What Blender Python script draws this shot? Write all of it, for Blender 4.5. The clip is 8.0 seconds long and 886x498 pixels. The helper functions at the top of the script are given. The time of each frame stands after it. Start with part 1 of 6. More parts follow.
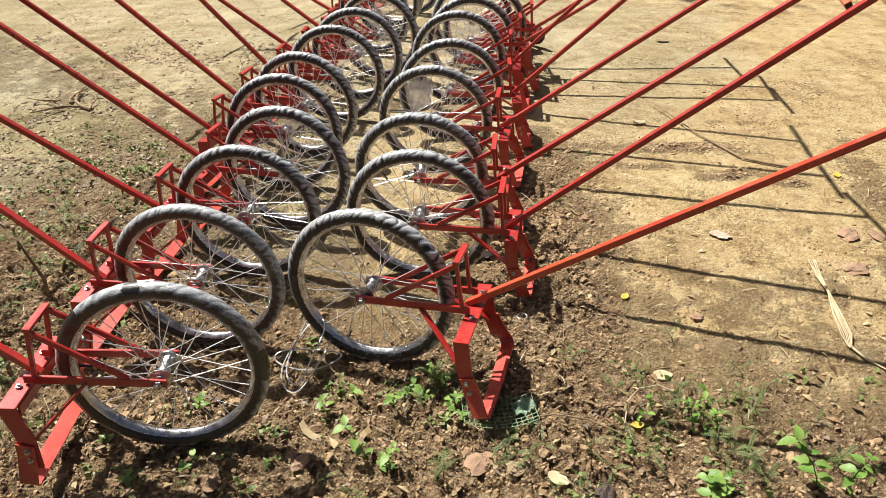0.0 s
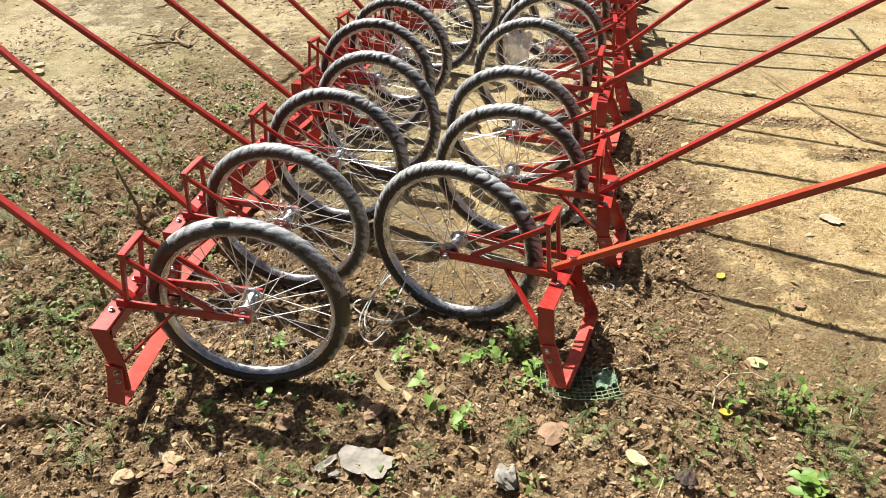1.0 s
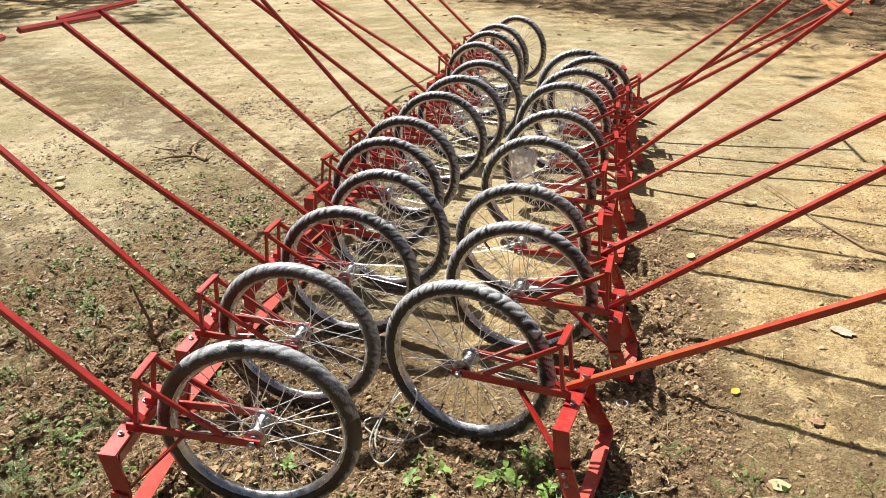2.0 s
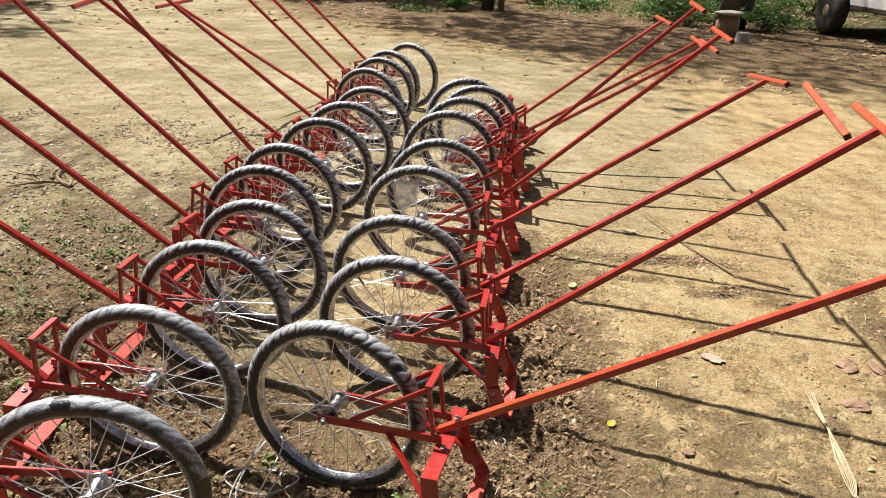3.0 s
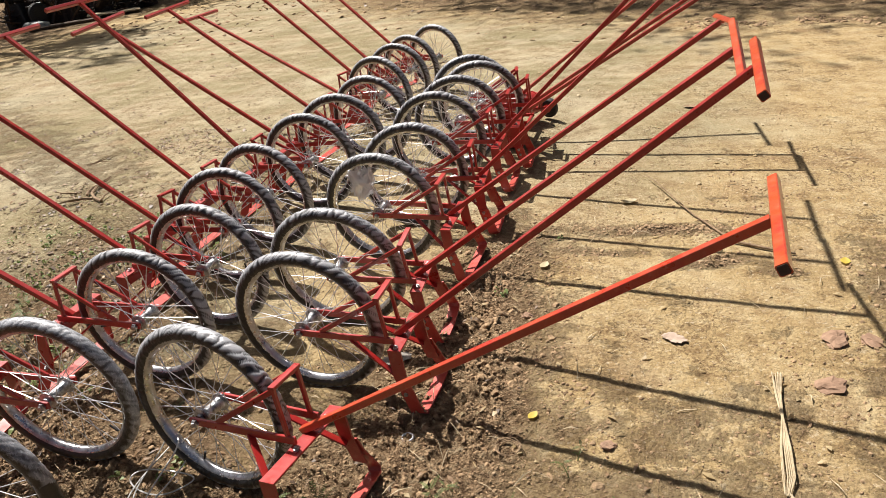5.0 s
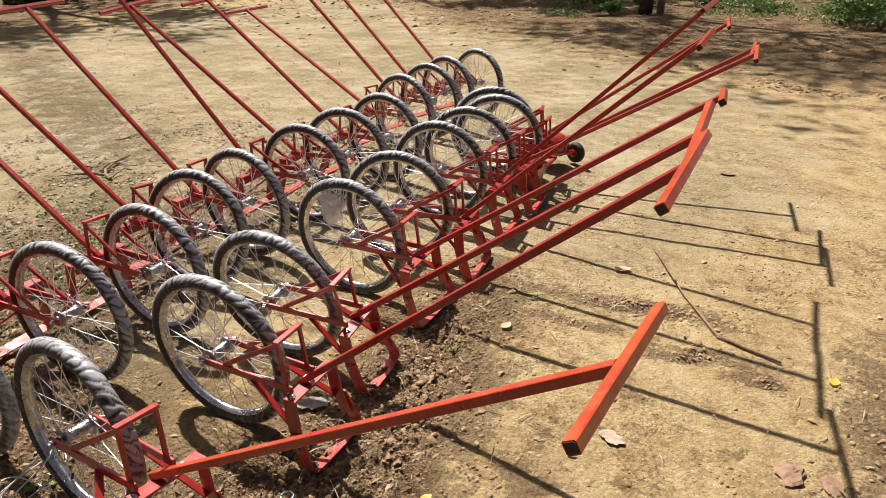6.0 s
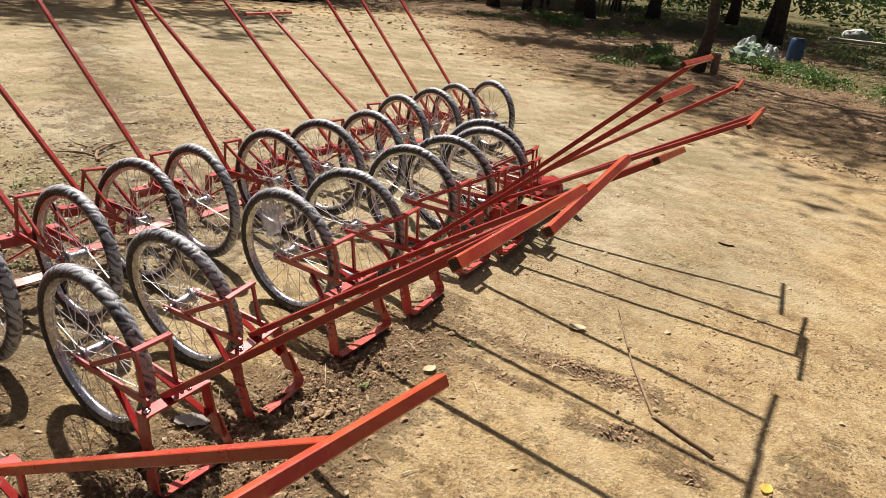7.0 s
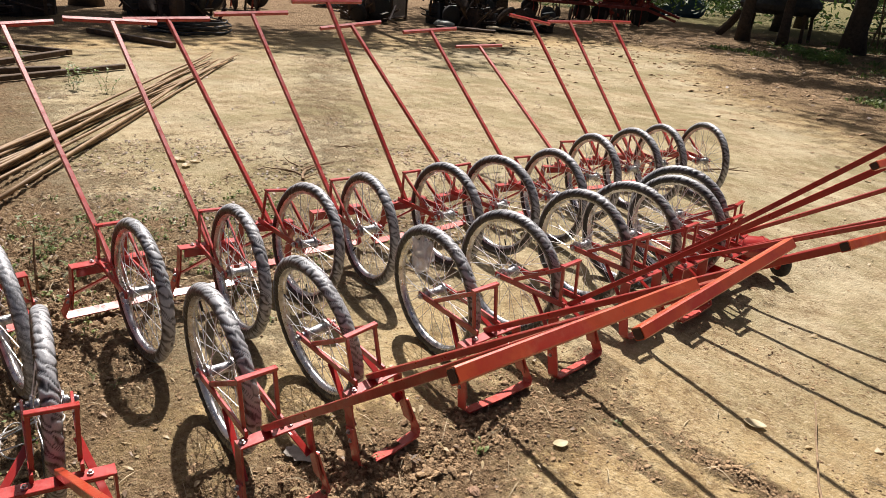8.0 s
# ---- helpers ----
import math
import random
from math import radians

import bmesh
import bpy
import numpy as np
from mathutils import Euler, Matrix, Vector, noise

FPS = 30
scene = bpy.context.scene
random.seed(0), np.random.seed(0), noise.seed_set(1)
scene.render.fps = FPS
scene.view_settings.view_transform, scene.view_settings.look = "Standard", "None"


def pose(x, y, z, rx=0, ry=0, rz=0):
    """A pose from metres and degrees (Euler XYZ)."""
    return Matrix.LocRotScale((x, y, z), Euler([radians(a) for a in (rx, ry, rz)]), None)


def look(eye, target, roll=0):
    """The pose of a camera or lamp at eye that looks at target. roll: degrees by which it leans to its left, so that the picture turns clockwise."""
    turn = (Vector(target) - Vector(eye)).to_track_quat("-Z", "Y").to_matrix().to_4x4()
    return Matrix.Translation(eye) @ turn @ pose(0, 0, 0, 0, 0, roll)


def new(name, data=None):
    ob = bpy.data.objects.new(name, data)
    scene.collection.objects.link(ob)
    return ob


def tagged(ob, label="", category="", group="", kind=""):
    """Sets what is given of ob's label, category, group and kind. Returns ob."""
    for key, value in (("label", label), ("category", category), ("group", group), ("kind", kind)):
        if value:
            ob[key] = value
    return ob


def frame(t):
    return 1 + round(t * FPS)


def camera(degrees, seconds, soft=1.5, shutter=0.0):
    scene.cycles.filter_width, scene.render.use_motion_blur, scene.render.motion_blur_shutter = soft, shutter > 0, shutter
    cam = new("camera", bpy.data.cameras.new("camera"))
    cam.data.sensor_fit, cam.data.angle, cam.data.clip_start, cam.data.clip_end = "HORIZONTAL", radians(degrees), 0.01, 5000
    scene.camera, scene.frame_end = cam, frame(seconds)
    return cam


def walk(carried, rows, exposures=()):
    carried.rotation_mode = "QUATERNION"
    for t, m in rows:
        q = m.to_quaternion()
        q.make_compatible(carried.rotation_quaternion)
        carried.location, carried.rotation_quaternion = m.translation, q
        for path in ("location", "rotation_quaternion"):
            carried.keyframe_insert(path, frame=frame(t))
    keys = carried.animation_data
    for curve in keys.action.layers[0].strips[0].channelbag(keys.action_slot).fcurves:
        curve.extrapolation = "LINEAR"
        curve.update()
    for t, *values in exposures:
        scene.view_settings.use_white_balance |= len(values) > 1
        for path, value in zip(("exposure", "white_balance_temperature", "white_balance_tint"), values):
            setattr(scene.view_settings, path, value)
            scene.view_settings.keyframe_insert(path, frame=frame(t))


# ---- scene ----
cam = camera(65.9, 8.0, 0.6)
PATH = [
    (0, (0.447, -1.497, 1.364), (0.177, 0.165, 0.284), -1.7),
    (0.2, (0.428, -1.496, 1.356), (0.057, 0.138, 0.264), -3.4),
    (0.5, (0.405, -1.496, 1.334), (-0.08, 0.092, 0.219), -3.0),
    (0.8, (0.402, -1.478, 1.329), (-0.065, 0.096, 0.187), -1.1),
    (1, (0.397, -1.462, 1.324), (-0.068, 0.092, 0.154), -1.1),
    (1.5, (0.376, -1.457, 1.334), (-0.092, 0.11, 0.182), -1.6),
    (1.7, (0.364, -1.458, 1.36), (-0.147, 0.159, 0.299), -2.2),
    (2.8, (0.441, -1.376, 1.391), (0.079, 0.407, 0.561), 0.5),
    (3, (0.453, -1.344, 1.373), (0.197, 0.441, 0.507), 1.9),
    (3.3, (0.489, -1.307, 1.356), (0.317, 0.456, 0.428), 1.4),
    (3.5, (0.516, -1.297, 1.358), (0.292, 0.475, 0.457), -0.5),
    (3.8, (0.592, -1.341, 1.383), (0.204, 0.478, 0.627), -2.8),
    (4, (0.729, -1.338, 1.377), (0.215, 0.455, 0.655), -1.0),
    (4.2, (0.795, -1.338, 1.382), (0.305, 0.453, 0.638), 0.6),
    (4.5, (0.905, -1.333, 1.364), (0.282, 0.391, 0.564), -5.4),
    (4.7, (0.986, -1.259, 1.332), (0.368, 0.432, 0.46), -7.6),
    (5.8, (1.287, -0.824, 1.315), (0.627, 0.82, 0.387), -4.3),
    (6, (1.36, -0.79, 1.336), (0.575, 0.839, 0.48), -0.7),
    (6.2, (1.452, -0.750, 1.359), (0.573, 0.859, 0.560), -0.8),
    (6.5, (1.561, -0.693, 1.344), (0.633, 0.894, 0.558), -1.1),
    (6.8, (1.609, -0.579, 1.309), (0.638, 0.955, 0.469), -0.3),
    (7, (1.618, -0.487, 1.305), (0.71, 1.112, 0.519), 6.0),
    (7.2, (1.627, -0.355, 1.295), (0.629, 1.174, 0.478), 7.6),
    (7.5, (1.614, -0.285, 1.308), (0.496, 1.14, 0.46), 6.7),
    (7.8, (1.616, -0.236, 1.316), (0.331, 1.048, 0.480), 5.3),
    (8, (1.667, -0.185, 1.321), (0.264, 1.019, 0.557), 4.9),
]
walk(cam, [(t, look(e, g, r)) for t, e, g, r in PATH], [(0.0, 0.97, 6300, 6), (1.2, 1.12, 6300, 4), (3.0, 0.87, 6250, 8), (4.5, 0.80, 6250, 10), (6.0, 0.75, 6450, 12), (7.4, 0.76, 6450, 13), (8.0, 0.78, 6350, 13)])

# ---- light ----
SHADE = Vector((0.535, -0.36, -1.0))          # where the sunlight goes
world = bpy.data.worlds.new("world")
scene.world = world
world.use_nodes = True
wn = world.node_tree.nodes
sky = wn.new("ShaderNodeTexSky")
sky.sky_type = "NISHITA"
sky.sun_disc = False
sky.sun_elevation = radians(57.2)
sky.sun_rotation = radians(-56)
sky.dust_density = 6.0
sky.air_density = 0.6
sky.ozone_density = 0.6
wn["Background"].inputs["Strength"].default_value = 0.031
world.node_tree.links.new(sky.outputs[0], wn["Background"].inputs[0])
sun = new("sun", bpy.data.lights.new("sun", "SUN"))
sun.data.energy, sun.data.angle, sun.data.color = 5.0, radians(0.85), (1.0, 0.92, 0.83)
sun.matrix_basis = look((0, 0, 8), Vector((0, 0, 8)) + SHADE)


# ---- materials ----
class Mat:
    """A node material with short ways to add nodes."""

    def __init__(self, name, rough=0.6, metal=0.0, color=(0.5, 0.5, 0.5)):
        self.m = bpy.data.materials.new(name)
        self.m.use_nodes = True
        self.n = self.m.node_tree.nodes
        self.l = self.m.node_tree.links
        self.b = self.n["Principled BSDF"]
        self.b.inputs["Roughness"].default_value = rough
        self.b.inputs["Metallic"].default_value = metal
        self.b.inputs["Base Color"].default_value = (*color, 1)
        self.co = None

    def coords(self):
        if self.co is None:
            self.co = self.n.new("ShaderNodeTexCoord").outputs["Object"]
        return self.co

    def noise(self, scale, detail=5, rough=0.6, stretch=None):
        t = self.n.new("ShaderNodeTexNoise")
        t.inputs["Scale"].default_value, t.inputs["Detail"].default_value, t.inputs["Roughness"].default_value = scale, detail, rough
        v = self.coords()
        if stretch:
            mp = self.n.new("ShaderNodeMapping")
            mp.inputs["Scale"].default_value = stretch
            self.l.new(v, mp.inputs[0])
            v = mp.outputs[0]
        self.l.new(v, t.inputs["Vector"])
        return t.outputs["Fac"]

    def voro(self, scale, feature="F1"):
        t = self.n.new("ShaderNodeTexVoronoi")
        t.feature = feature
        t.inputs["Scale"].default_value = scale
        self.l.new(self.coords(), t.inputs["Vector"])
        return t.outputs["Distance"]

    def ramp(self, fac, *stops):
        r = self.n.new("ShaderNodeValToRGB")
        e = r.color_ramp.elements
        while len(e) < len(stops):
            e.new(0.5)
        for k, (p, c) in enumerate(stops):
            e[k].position = p
            e[k].color = (*c, 1) if isinstance(c, tuple) else (c, c, c, 1)
        self.l.new(fac, r.inputs[0])
        return r.outputs[0]

    def mix(self, fac, a, b, how="MIX"):
        x = self.n.new("ShaderNodeMix")
        x.data_type, x.blend_type = "RGBA", how
        for sock, v in ((x.inputs[0], fac), (x.inputs[6], a), (x.inputs[7], b)):
            if isinstance(v, (int, float)):
                sock.default_value = v if sock == x.inputs[0] else (v, v, v, 1)
            elif isinstance(v, tuple):
                sock.default_value = (*v, 1)
            else:
                self.l.new(v, sock)
        return x.outputs[2]

    def math(self, op, a, b=0.0, clamp=False):
        x = self.n.new("ShaderNodeMath")
        x.operation, x.use_clamp = op, clamp
        for sock, v in ((x.inputs[0], a), (x.inputs[1], b)):
            if isinstance(v, (int, float)):
                sock.default_value = v
            else:
                self.l.new(v, sock)
        return x.outputs[0]

    def attr(self, name):
        a = self.n.new("ShaderNodeAttribute")
        a.attribute_name = name
        return a.outputs["Fac"]

    def random(self):
        return self.n.new("ShaderNodeObjectInfo").outputs["Random"]

    def island(self):
        return self.n.new("ShaderNodeNewGeometry").outputs["Random Per Island"]

    def color(self, v):
        self.l.new(v, self.b.inputs["Base Color"])
        return self

    def rough(self, v):
        self.l.new(v, self.b.inputs["Roughness"])
        return self

    def bump(self, h, strength=0.3, dist=0.01):
        b = self.n.new("ShaderNodeBump")
        b.inputs["Strength"].default_value, b.inputs["Distance"].default_value = strength, dist
        self.l.new(h, b.inputs["Height"])
        self.l.new(b.outputs[0], self.b.inputs["Normal"])
        return self


def painted(name, base, worn, rough=0.34, under=None):
    """Brushed enamel: uneven coats, dust, small chips and a hard gloss."""
    m = Mat(name, rough)
    tone = m.ramp(m.noise(9, 4), (0.3, tuple(c * 0.78 for c in base)), (0.7, tuple(c * 1.15 for c in base)))
    if under:
        tone = m.mix(m.ramp(m.noise(6, 6, 0.75), (0.50, 0.0), (0.60, 0.9)), tone, under)
    dust = m.ramp(m.noise(38, 6, 0.7), (0.54, 0.0), (0.76, 0.45))
    scr = m.ramp(m.noise(170, 3, 0.6), (0.67, 0.0), (0.74, 0.7))
    shift = m.math("MULTIPLY", m.random(), 0.30)
    c = m.mix(shift, tone, tuple(c * 0.62 for c in base))
    c = m.mix(dust, c, worn)
    m.color(m.mix(scr, c, (0.10, 0.06, 0.045)))
    m.rough(m.ramp(m.noise(30, 4), (0.3, rough - 0.1), (0.75, rough + 0.22)))
    m.b.inputs["Coat Weight"].default_value = 0.6
    m.b.inputs["Coat Roughness"].default_value = 0.12
    return m.bump(m.noise(90, 5, 0.65), 0.22, 0.002).m


MIXED = painted("red_enamel_over_orange", (0.50, 0.060, 0.020), (0.48, 0.14, 0.08), 0.34, (0.44, 0.026, 0.017))
RED = painted("red_enamel", (0.37, 0.018, 0.014), (0.44, 0.11, 0.07))
ORANGE = painted("orange_red_enamel", (0.54, 0.078, 0.020), (0.50, 0.16, 0.08), 0.36, (0.44, 0.032, 0.017))
DEEP = painted("deep_red_enamel", (0.34, 0.018, 0.014), (0.40, 0.09, 0.05))
BLADE = painted("red_enamel_on_steel_blade", (0.50, 0.050, 0.032), (0.58, 0.25, 0.17), 0.45)


def tyre_material(name, low, high, film, lines=0.3, gloss=0.15, rubber=(0.008, 0.008, 0.009)):
    """Black rubber under milky plastic film; sheen on the ridges, shade in the creases and glints on thin wrinkles are
    painted in.
    """
    m = Mat(name, 0.36)
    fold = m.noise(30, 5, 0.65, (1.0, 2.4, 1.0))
    w = m.math("ADD", m.attr("wrap_sheen"), m.math("MULTIPLY", m.math("SUBTRACT", fold, 0.5), 0.7))
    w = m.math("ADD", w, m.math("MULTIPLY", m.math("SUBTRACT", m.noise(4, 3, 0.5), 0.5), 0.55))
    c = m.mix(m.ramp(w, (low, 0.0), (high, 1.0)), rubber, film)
    # thin bright wrinkle lines: glints painted into the colour
    glint_line = m.math("ABSOLUTE", m.math("SUBTRACT", m.noise(42, 4, 0.6, (1.0, 1.8, 1.0)), 0.5))
    c = m.mix(m.math("MULTIPLY", m.ramp(glint_line, (0.0, lines), (0.035, 0.0)), m.ramp(w, (low - 0.3, 0.0), (high, 1.0))), c, (0.62, 0.63, 0.65))
    dust = m.ramp(m.noise(50, 5, 0.7), (0.60, 0.0), (0.85, 0.14))
    m.color(m.mix(dust, c, (0.22, 0.19, 0.15)))
    m.rough(m.ramp(m.noise(34, 4), (0.35, 0.28), (0.65, 0.46)))
    m.b.inputs["Specular IOR Level"].default_value = 0.55
    m.b.inputs["Coat Weight"].default_value = gloss
    m.b.inputs["Coat Roughness"].default_value = 0.22
    return m.bump(m.noise(95, 6, 0.7, (1.0, 2.2, 1.0)), 0.55, 0.003).m


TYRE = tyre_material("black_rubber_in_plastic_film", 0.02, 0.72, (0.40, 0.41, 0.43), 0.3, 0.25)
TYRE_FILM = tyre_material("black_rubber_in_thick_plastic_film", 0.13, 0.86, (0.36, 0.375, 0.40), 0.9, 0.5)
m = Mat("aluminium_rim", 0.28, 1.0, (0.72, 0.73, 0.75))
m.rough(m.ramp(m.noise(40, 4), (0.3, 0.2), (0.75, 0.45)))
m.color(m.ramp(m.noise(22, 5, 0.7), (0.35, (0.38, 0.37, 0.36)), (0.6, (0.70, 0.71, 0.73))))
RIM = m.m
m = Mat("zinc_plated_steel", 0.34, 1.0)
m.color(m.ramp(m.noise(60, 5, 0.7), (0.38, (0.22, 0.22, 0.22)), (0.60, (0.60, 0.61, 0.63))))
m.rough(m.ramp(m.noise(45, 4), (0.3, 0.25), (0.7, 0.5)))
CHROME = m.m
SPOKE = Mat("bright_steel_spoke", 0.32, 0.55, (0.80, 0.80, 0.81)).m
m = Mat("black_rubber", 0.7)
m.color(m.ramp(m.noise(60, 4), (0.4, (0.012, 0.012, 0.013)), (0.8, (0.05, 0.045, 0.04))))
RUBBER = m.m

# earth: pale beaten yard with trodden-in crumbs, darker loose soil where it was dug; its dark tone also paints tree
# shade
m = Mat("bare_earth", 0.95)
m.b.inputs["Specular IOR Level"].default_value = 0.12
dug_or_shaded = m.attr("dug_or_shaded")
grain = m.noise(210, 5, 0.75)
crumb = m.math("ADD", m.voro(75), m.math("MULTIPLY", m.voro(170), 0.5))
mid = m.noise(30, 8, 0.75)
fine = m.noise(75, 6, 0.75)
pale = m.ramp(m.math("ADD", m.attr("pale"), m.math("MULTIPLY", m.math("SUBTRACT", m.noise(1.6, 8, 0.7), 0.5), 0.9)), (0.25, 0.0), (0.80, 1.0))
body = m.noise(4.5, 10, 0.80)
ochre = m.ramp(body, (0.36, (0.215, 0.142, 0.067)), (0.47, (0.385, 0.285, 0.140)), (0.60, (0.470, 0.373, 0.208)))
straw = m.ramp(body, (0.36, (0.205, 0.160, 0.092)), (0.47, (0.352, 0.292, 0.178)), (0.60, (0.450, 0.390, 0.258)))
yard = m.mix(pale, ochre, straw)
yard = m.mix(m.ramp(m.noise(2.3, 10, 0.78), (0.50, 0.0), (0.60, 0.55)), yard, (0.225, 0.144, 0.074))
moss = m.math("MULTIPLY", pale, m.ramp(m.noise(1.1, 7, 0.7), (0.44, 0.0), (0.58, 0.75)))
yard = m.mix(moss, yard, (0.205, 0.180, 0.090))
yard = m.mix(m.math("MULTIPLY", pale, m.ramp(m.noise(0.8, 6, 0.6), (0.50, 0.0), (0.66, 0.6))), yard, (0.430, 0.385, 0.265))
where = m.ramp(m.noise(1.9, 8, 0.78), (0.44, 0.0), (0.58, 1.0))
yard = m.mix(m.math("MULTIPLY", where, m.ramp(m.noise(21, 9, 0.82), (0.52, 0.0), (0.57, 0.75))), yard, (0.150, 0.094, 0.048))
yard = m.mix(m.math("MULTIPLY", where, m.ramp(fine, (0.53, 0.0), (0.58, 0.75))), yard, (0.115, 0.068, 0.034))
yard = m.mix(m.ramp(m.noise(48, 6, 0.75), (0.575, 0.0), (0.62, 0.6)), yard, (0.56, 0.47, 0.32))
# low mid and grain values are darker, and the bump sinks there too
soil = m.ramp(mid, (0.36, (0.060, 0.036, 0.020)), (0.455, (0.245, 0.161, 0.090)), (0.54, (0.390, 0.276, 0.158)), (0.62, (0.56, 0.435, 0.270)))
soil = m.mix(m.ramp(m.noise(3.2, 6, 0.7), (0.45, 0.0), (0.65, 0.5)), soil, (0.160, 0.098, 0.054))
edge = m.math("ADD", dug_or_shaded, m.math("MULTIPLY", m.math("SUBTRACT", m.noise(5, 9, 0.8), 0.5), 2.4))
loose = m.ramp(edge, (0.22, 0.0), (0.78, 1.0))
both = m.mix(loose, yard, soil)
green = m.ramp(m.math("ADD", m.attr("green"), m.math("MULTIPLY", m.math("SUBTRACT", m.noise(5, 6, 0.75), 0.5), 1.3)), (0.5, 0.0), (0.72, 0.7))
both = m.mix(green, both, (0.105, 0.125, 0.042))
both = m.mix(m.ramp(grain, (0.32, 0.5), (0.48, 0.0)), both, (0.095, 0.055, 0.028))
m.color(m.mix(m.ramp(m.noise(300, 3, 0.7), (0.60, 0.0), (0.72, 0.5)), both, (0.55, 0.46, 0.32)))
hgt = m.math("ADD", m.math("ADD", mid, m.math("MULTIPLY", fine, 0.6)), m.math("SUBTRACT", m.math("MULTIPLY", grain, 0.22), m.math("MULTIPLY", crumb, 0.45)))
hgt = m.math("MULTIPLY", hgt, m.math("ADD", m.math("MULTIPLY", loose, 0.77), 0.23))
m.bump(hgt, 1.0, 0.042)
EARTH = m.m


def speckled(name, dark, light, scale=30, rough=0.9, bump=0.4, isle=0.0):
    m = Mat(name, rough)
    c = m.ramp(m.noise(scale, 6, 0.7), (0.3, dark), (0.7, light))
    if isle:
        c = m.mix(m.math("MULTIPLY", m.island(), isle), c, tuple(x * 1.9 for x in light))
    m.color(c)
    return m.bump(m.noise(scale * 3, 5, 0.7), bump, 0.006).m


CLOD = speckled("crumbled_soil", (0.13, 0.082, 0.044), (0.41, 0.284, 0.160), 60, 0.95, 0.8, 0.25)
PEBBLE = speckled("pale_pebbles", (0.20, 0.135, 0.075), (0.40, 0.30, 0.185), 35, 0.9, 0.4, 0.2)
STONE = speckled("brown_stone", (0.20, 0.12, 0.075), (0.34, 0.22, 0.14), 24, 0.85)
BARK = speckled("grey_brown_bark", (0.030, 0.022, 0.017), (0.105, 0.080, 0.060), 14, 0.95, 0.9)
CONCRETE = speckled("weathered_concrete", (0.30, 0.27, 0.23), (0.48, 0.44, 0.38), 16, 0.9)
PALE_WOOD = speckled("dry_pale_fibre", (0.33, 0.26, 0.15), (0.54, 0.45, 0.30), 40, 0.8)
STICK = speckled("dry_twig_bark", (0.13, 0.08, 0.045), (0.34, 0.24, 0.14), 60, 0.9)
BAMBOO = speckled("dry_bamboo", (0.13, 0.075, 0.035), (0.33, 0.215, 0.105), 12, 0.6, 0.2)
TIMBER = speckled("weathered_dark_timber", (0.035, 0.022, 0.015), (0.13, 0.085, 0.05), 18, 0.85)
PAPER = speckled("dirty_paper", (0.15, 0.135, 0.115), (0.33, 0.305, 0.265), 22, 0.85, 0.4)
CARD = speckled("pale_card", (0.30, 0.22, 0.16), (0.48, 0.38, 0.30), 30, 0.85, 0.4)
RUST = speckled("rusty_dark_iron", (0.018, 0.013, 0.011), (0.085, 0.05, 0.034), 26, 0.7, 0.4)
FAR_RED = speckled("old_red_paint", (0.15, 0.016, 0.012), (0.33, 0.045, 0.03), 8, 0.6, 0.1)
BLUE = speckled("blue_plastic", (0.012, 0.035, 0.10), (0.03, 0.085, 0.22), 12, 0.45, 0.1)
BLACK = speckled("black_plastic", (0.010, 0.011, 0.012), (0.045, 0.047, 0.048), 10, 0.5, 0.1)
WHITE = speckled("white_paint", (0.58, 0.58, 0.56), (0.78, 0.78, 0.76), 3, 0.35, 0.05)
SACK = speckled("white_woven_sack", (0.26, 0.29, 0.26), (0.64, 0.66, 0.62), 14, 0.7, 0.6)
SACK_GREEN = speckled("green_woven_sack", (0.06, 0.12, 0.06), (0.30, 0.38, 0.29), 9, 0.7, 0.6)
GREEN_WIRE = Mat("green_plastic_coating", 0.5, 0.0, (0.22, 0.33, 0.18)).m
WIRE = Mat("dull_white_wire", 0.4, 0.3, (0.55, 0.55, 0.53)).m
DARK_GLASS = Mat("dark_car_glass", 0.08, 0.0, (0.02, 0.022, 0.025)).m


def leaf_material(name, a, b, isle=True):
    m = Mat(name, 0.5)
    c = m.ramp(m.island() if isle else m.random(), (0.0, a), (1.0, b))
    m.color(m.mix(m.ramp(m.noise(40, 3), (0.45, 0.0), (0.75, 0.35)), c, tuple(x * 1.7 for x in b)))
    m.b.inputs["Subsurface Weight"].default_value = 0.0
    tr = m.n.new("ShaderNodeBsdfTranslucent")
    m.l.new(c, tr.inputs[0])
    ad = m.n.new("ShaderNodeMixShader")
    ad.inputs[0].default_value = 0.35
    m.l.new(m.b.outputs[0], ad.inputs[1])
    m.l.new(tr.outputs[0], ad.inputs[2])
    m.l.new(ad.outputs[0], m.n["Material Output"].inputs[0])
    return m.m


WEED = leaf_material("fresh_weed_leaf", (0.10, 0.20, 0.030), (0.24, 0.37, 0.08), False)
WEED_DULL = leaf_material("dull_weed_leaf", (0.08, 0.12, 0.03), (0.19, 0.23, 0.08), False)
GRASS = leaf_material("grass_blades", (0.075, 0.120, 0.025), (0.20, 0.25, 0.07))
SPROUT = leaf_material("sprout_leaves", (0.09, 0.15, 0.035), (0.27, 0.32, 0.11))
BROWN = leaf_material("brown_leaf_litter", (0.075, 0.043, 0.022), (0.33, 0.215, 0.115))
CROWN = leaf_material("tree_leaves", (0.030, 0.062, 0.014), (0.075, 0.12, 0.03))
DRY = leaf_material("dry_leaves", (0.30, 0.21, 0.09), (0.52, 0.42, 0.24))
YELLOW = leaf_material("yellow_leaf", (0.58, 0.46, 0.08), (0.62, 0.52, 0.12), False)
PALE_LEAF = leaf_material("pale_dry_leaf", (0.50, 0.42, 0.26), (0.60, 0.54, 0.33), False)

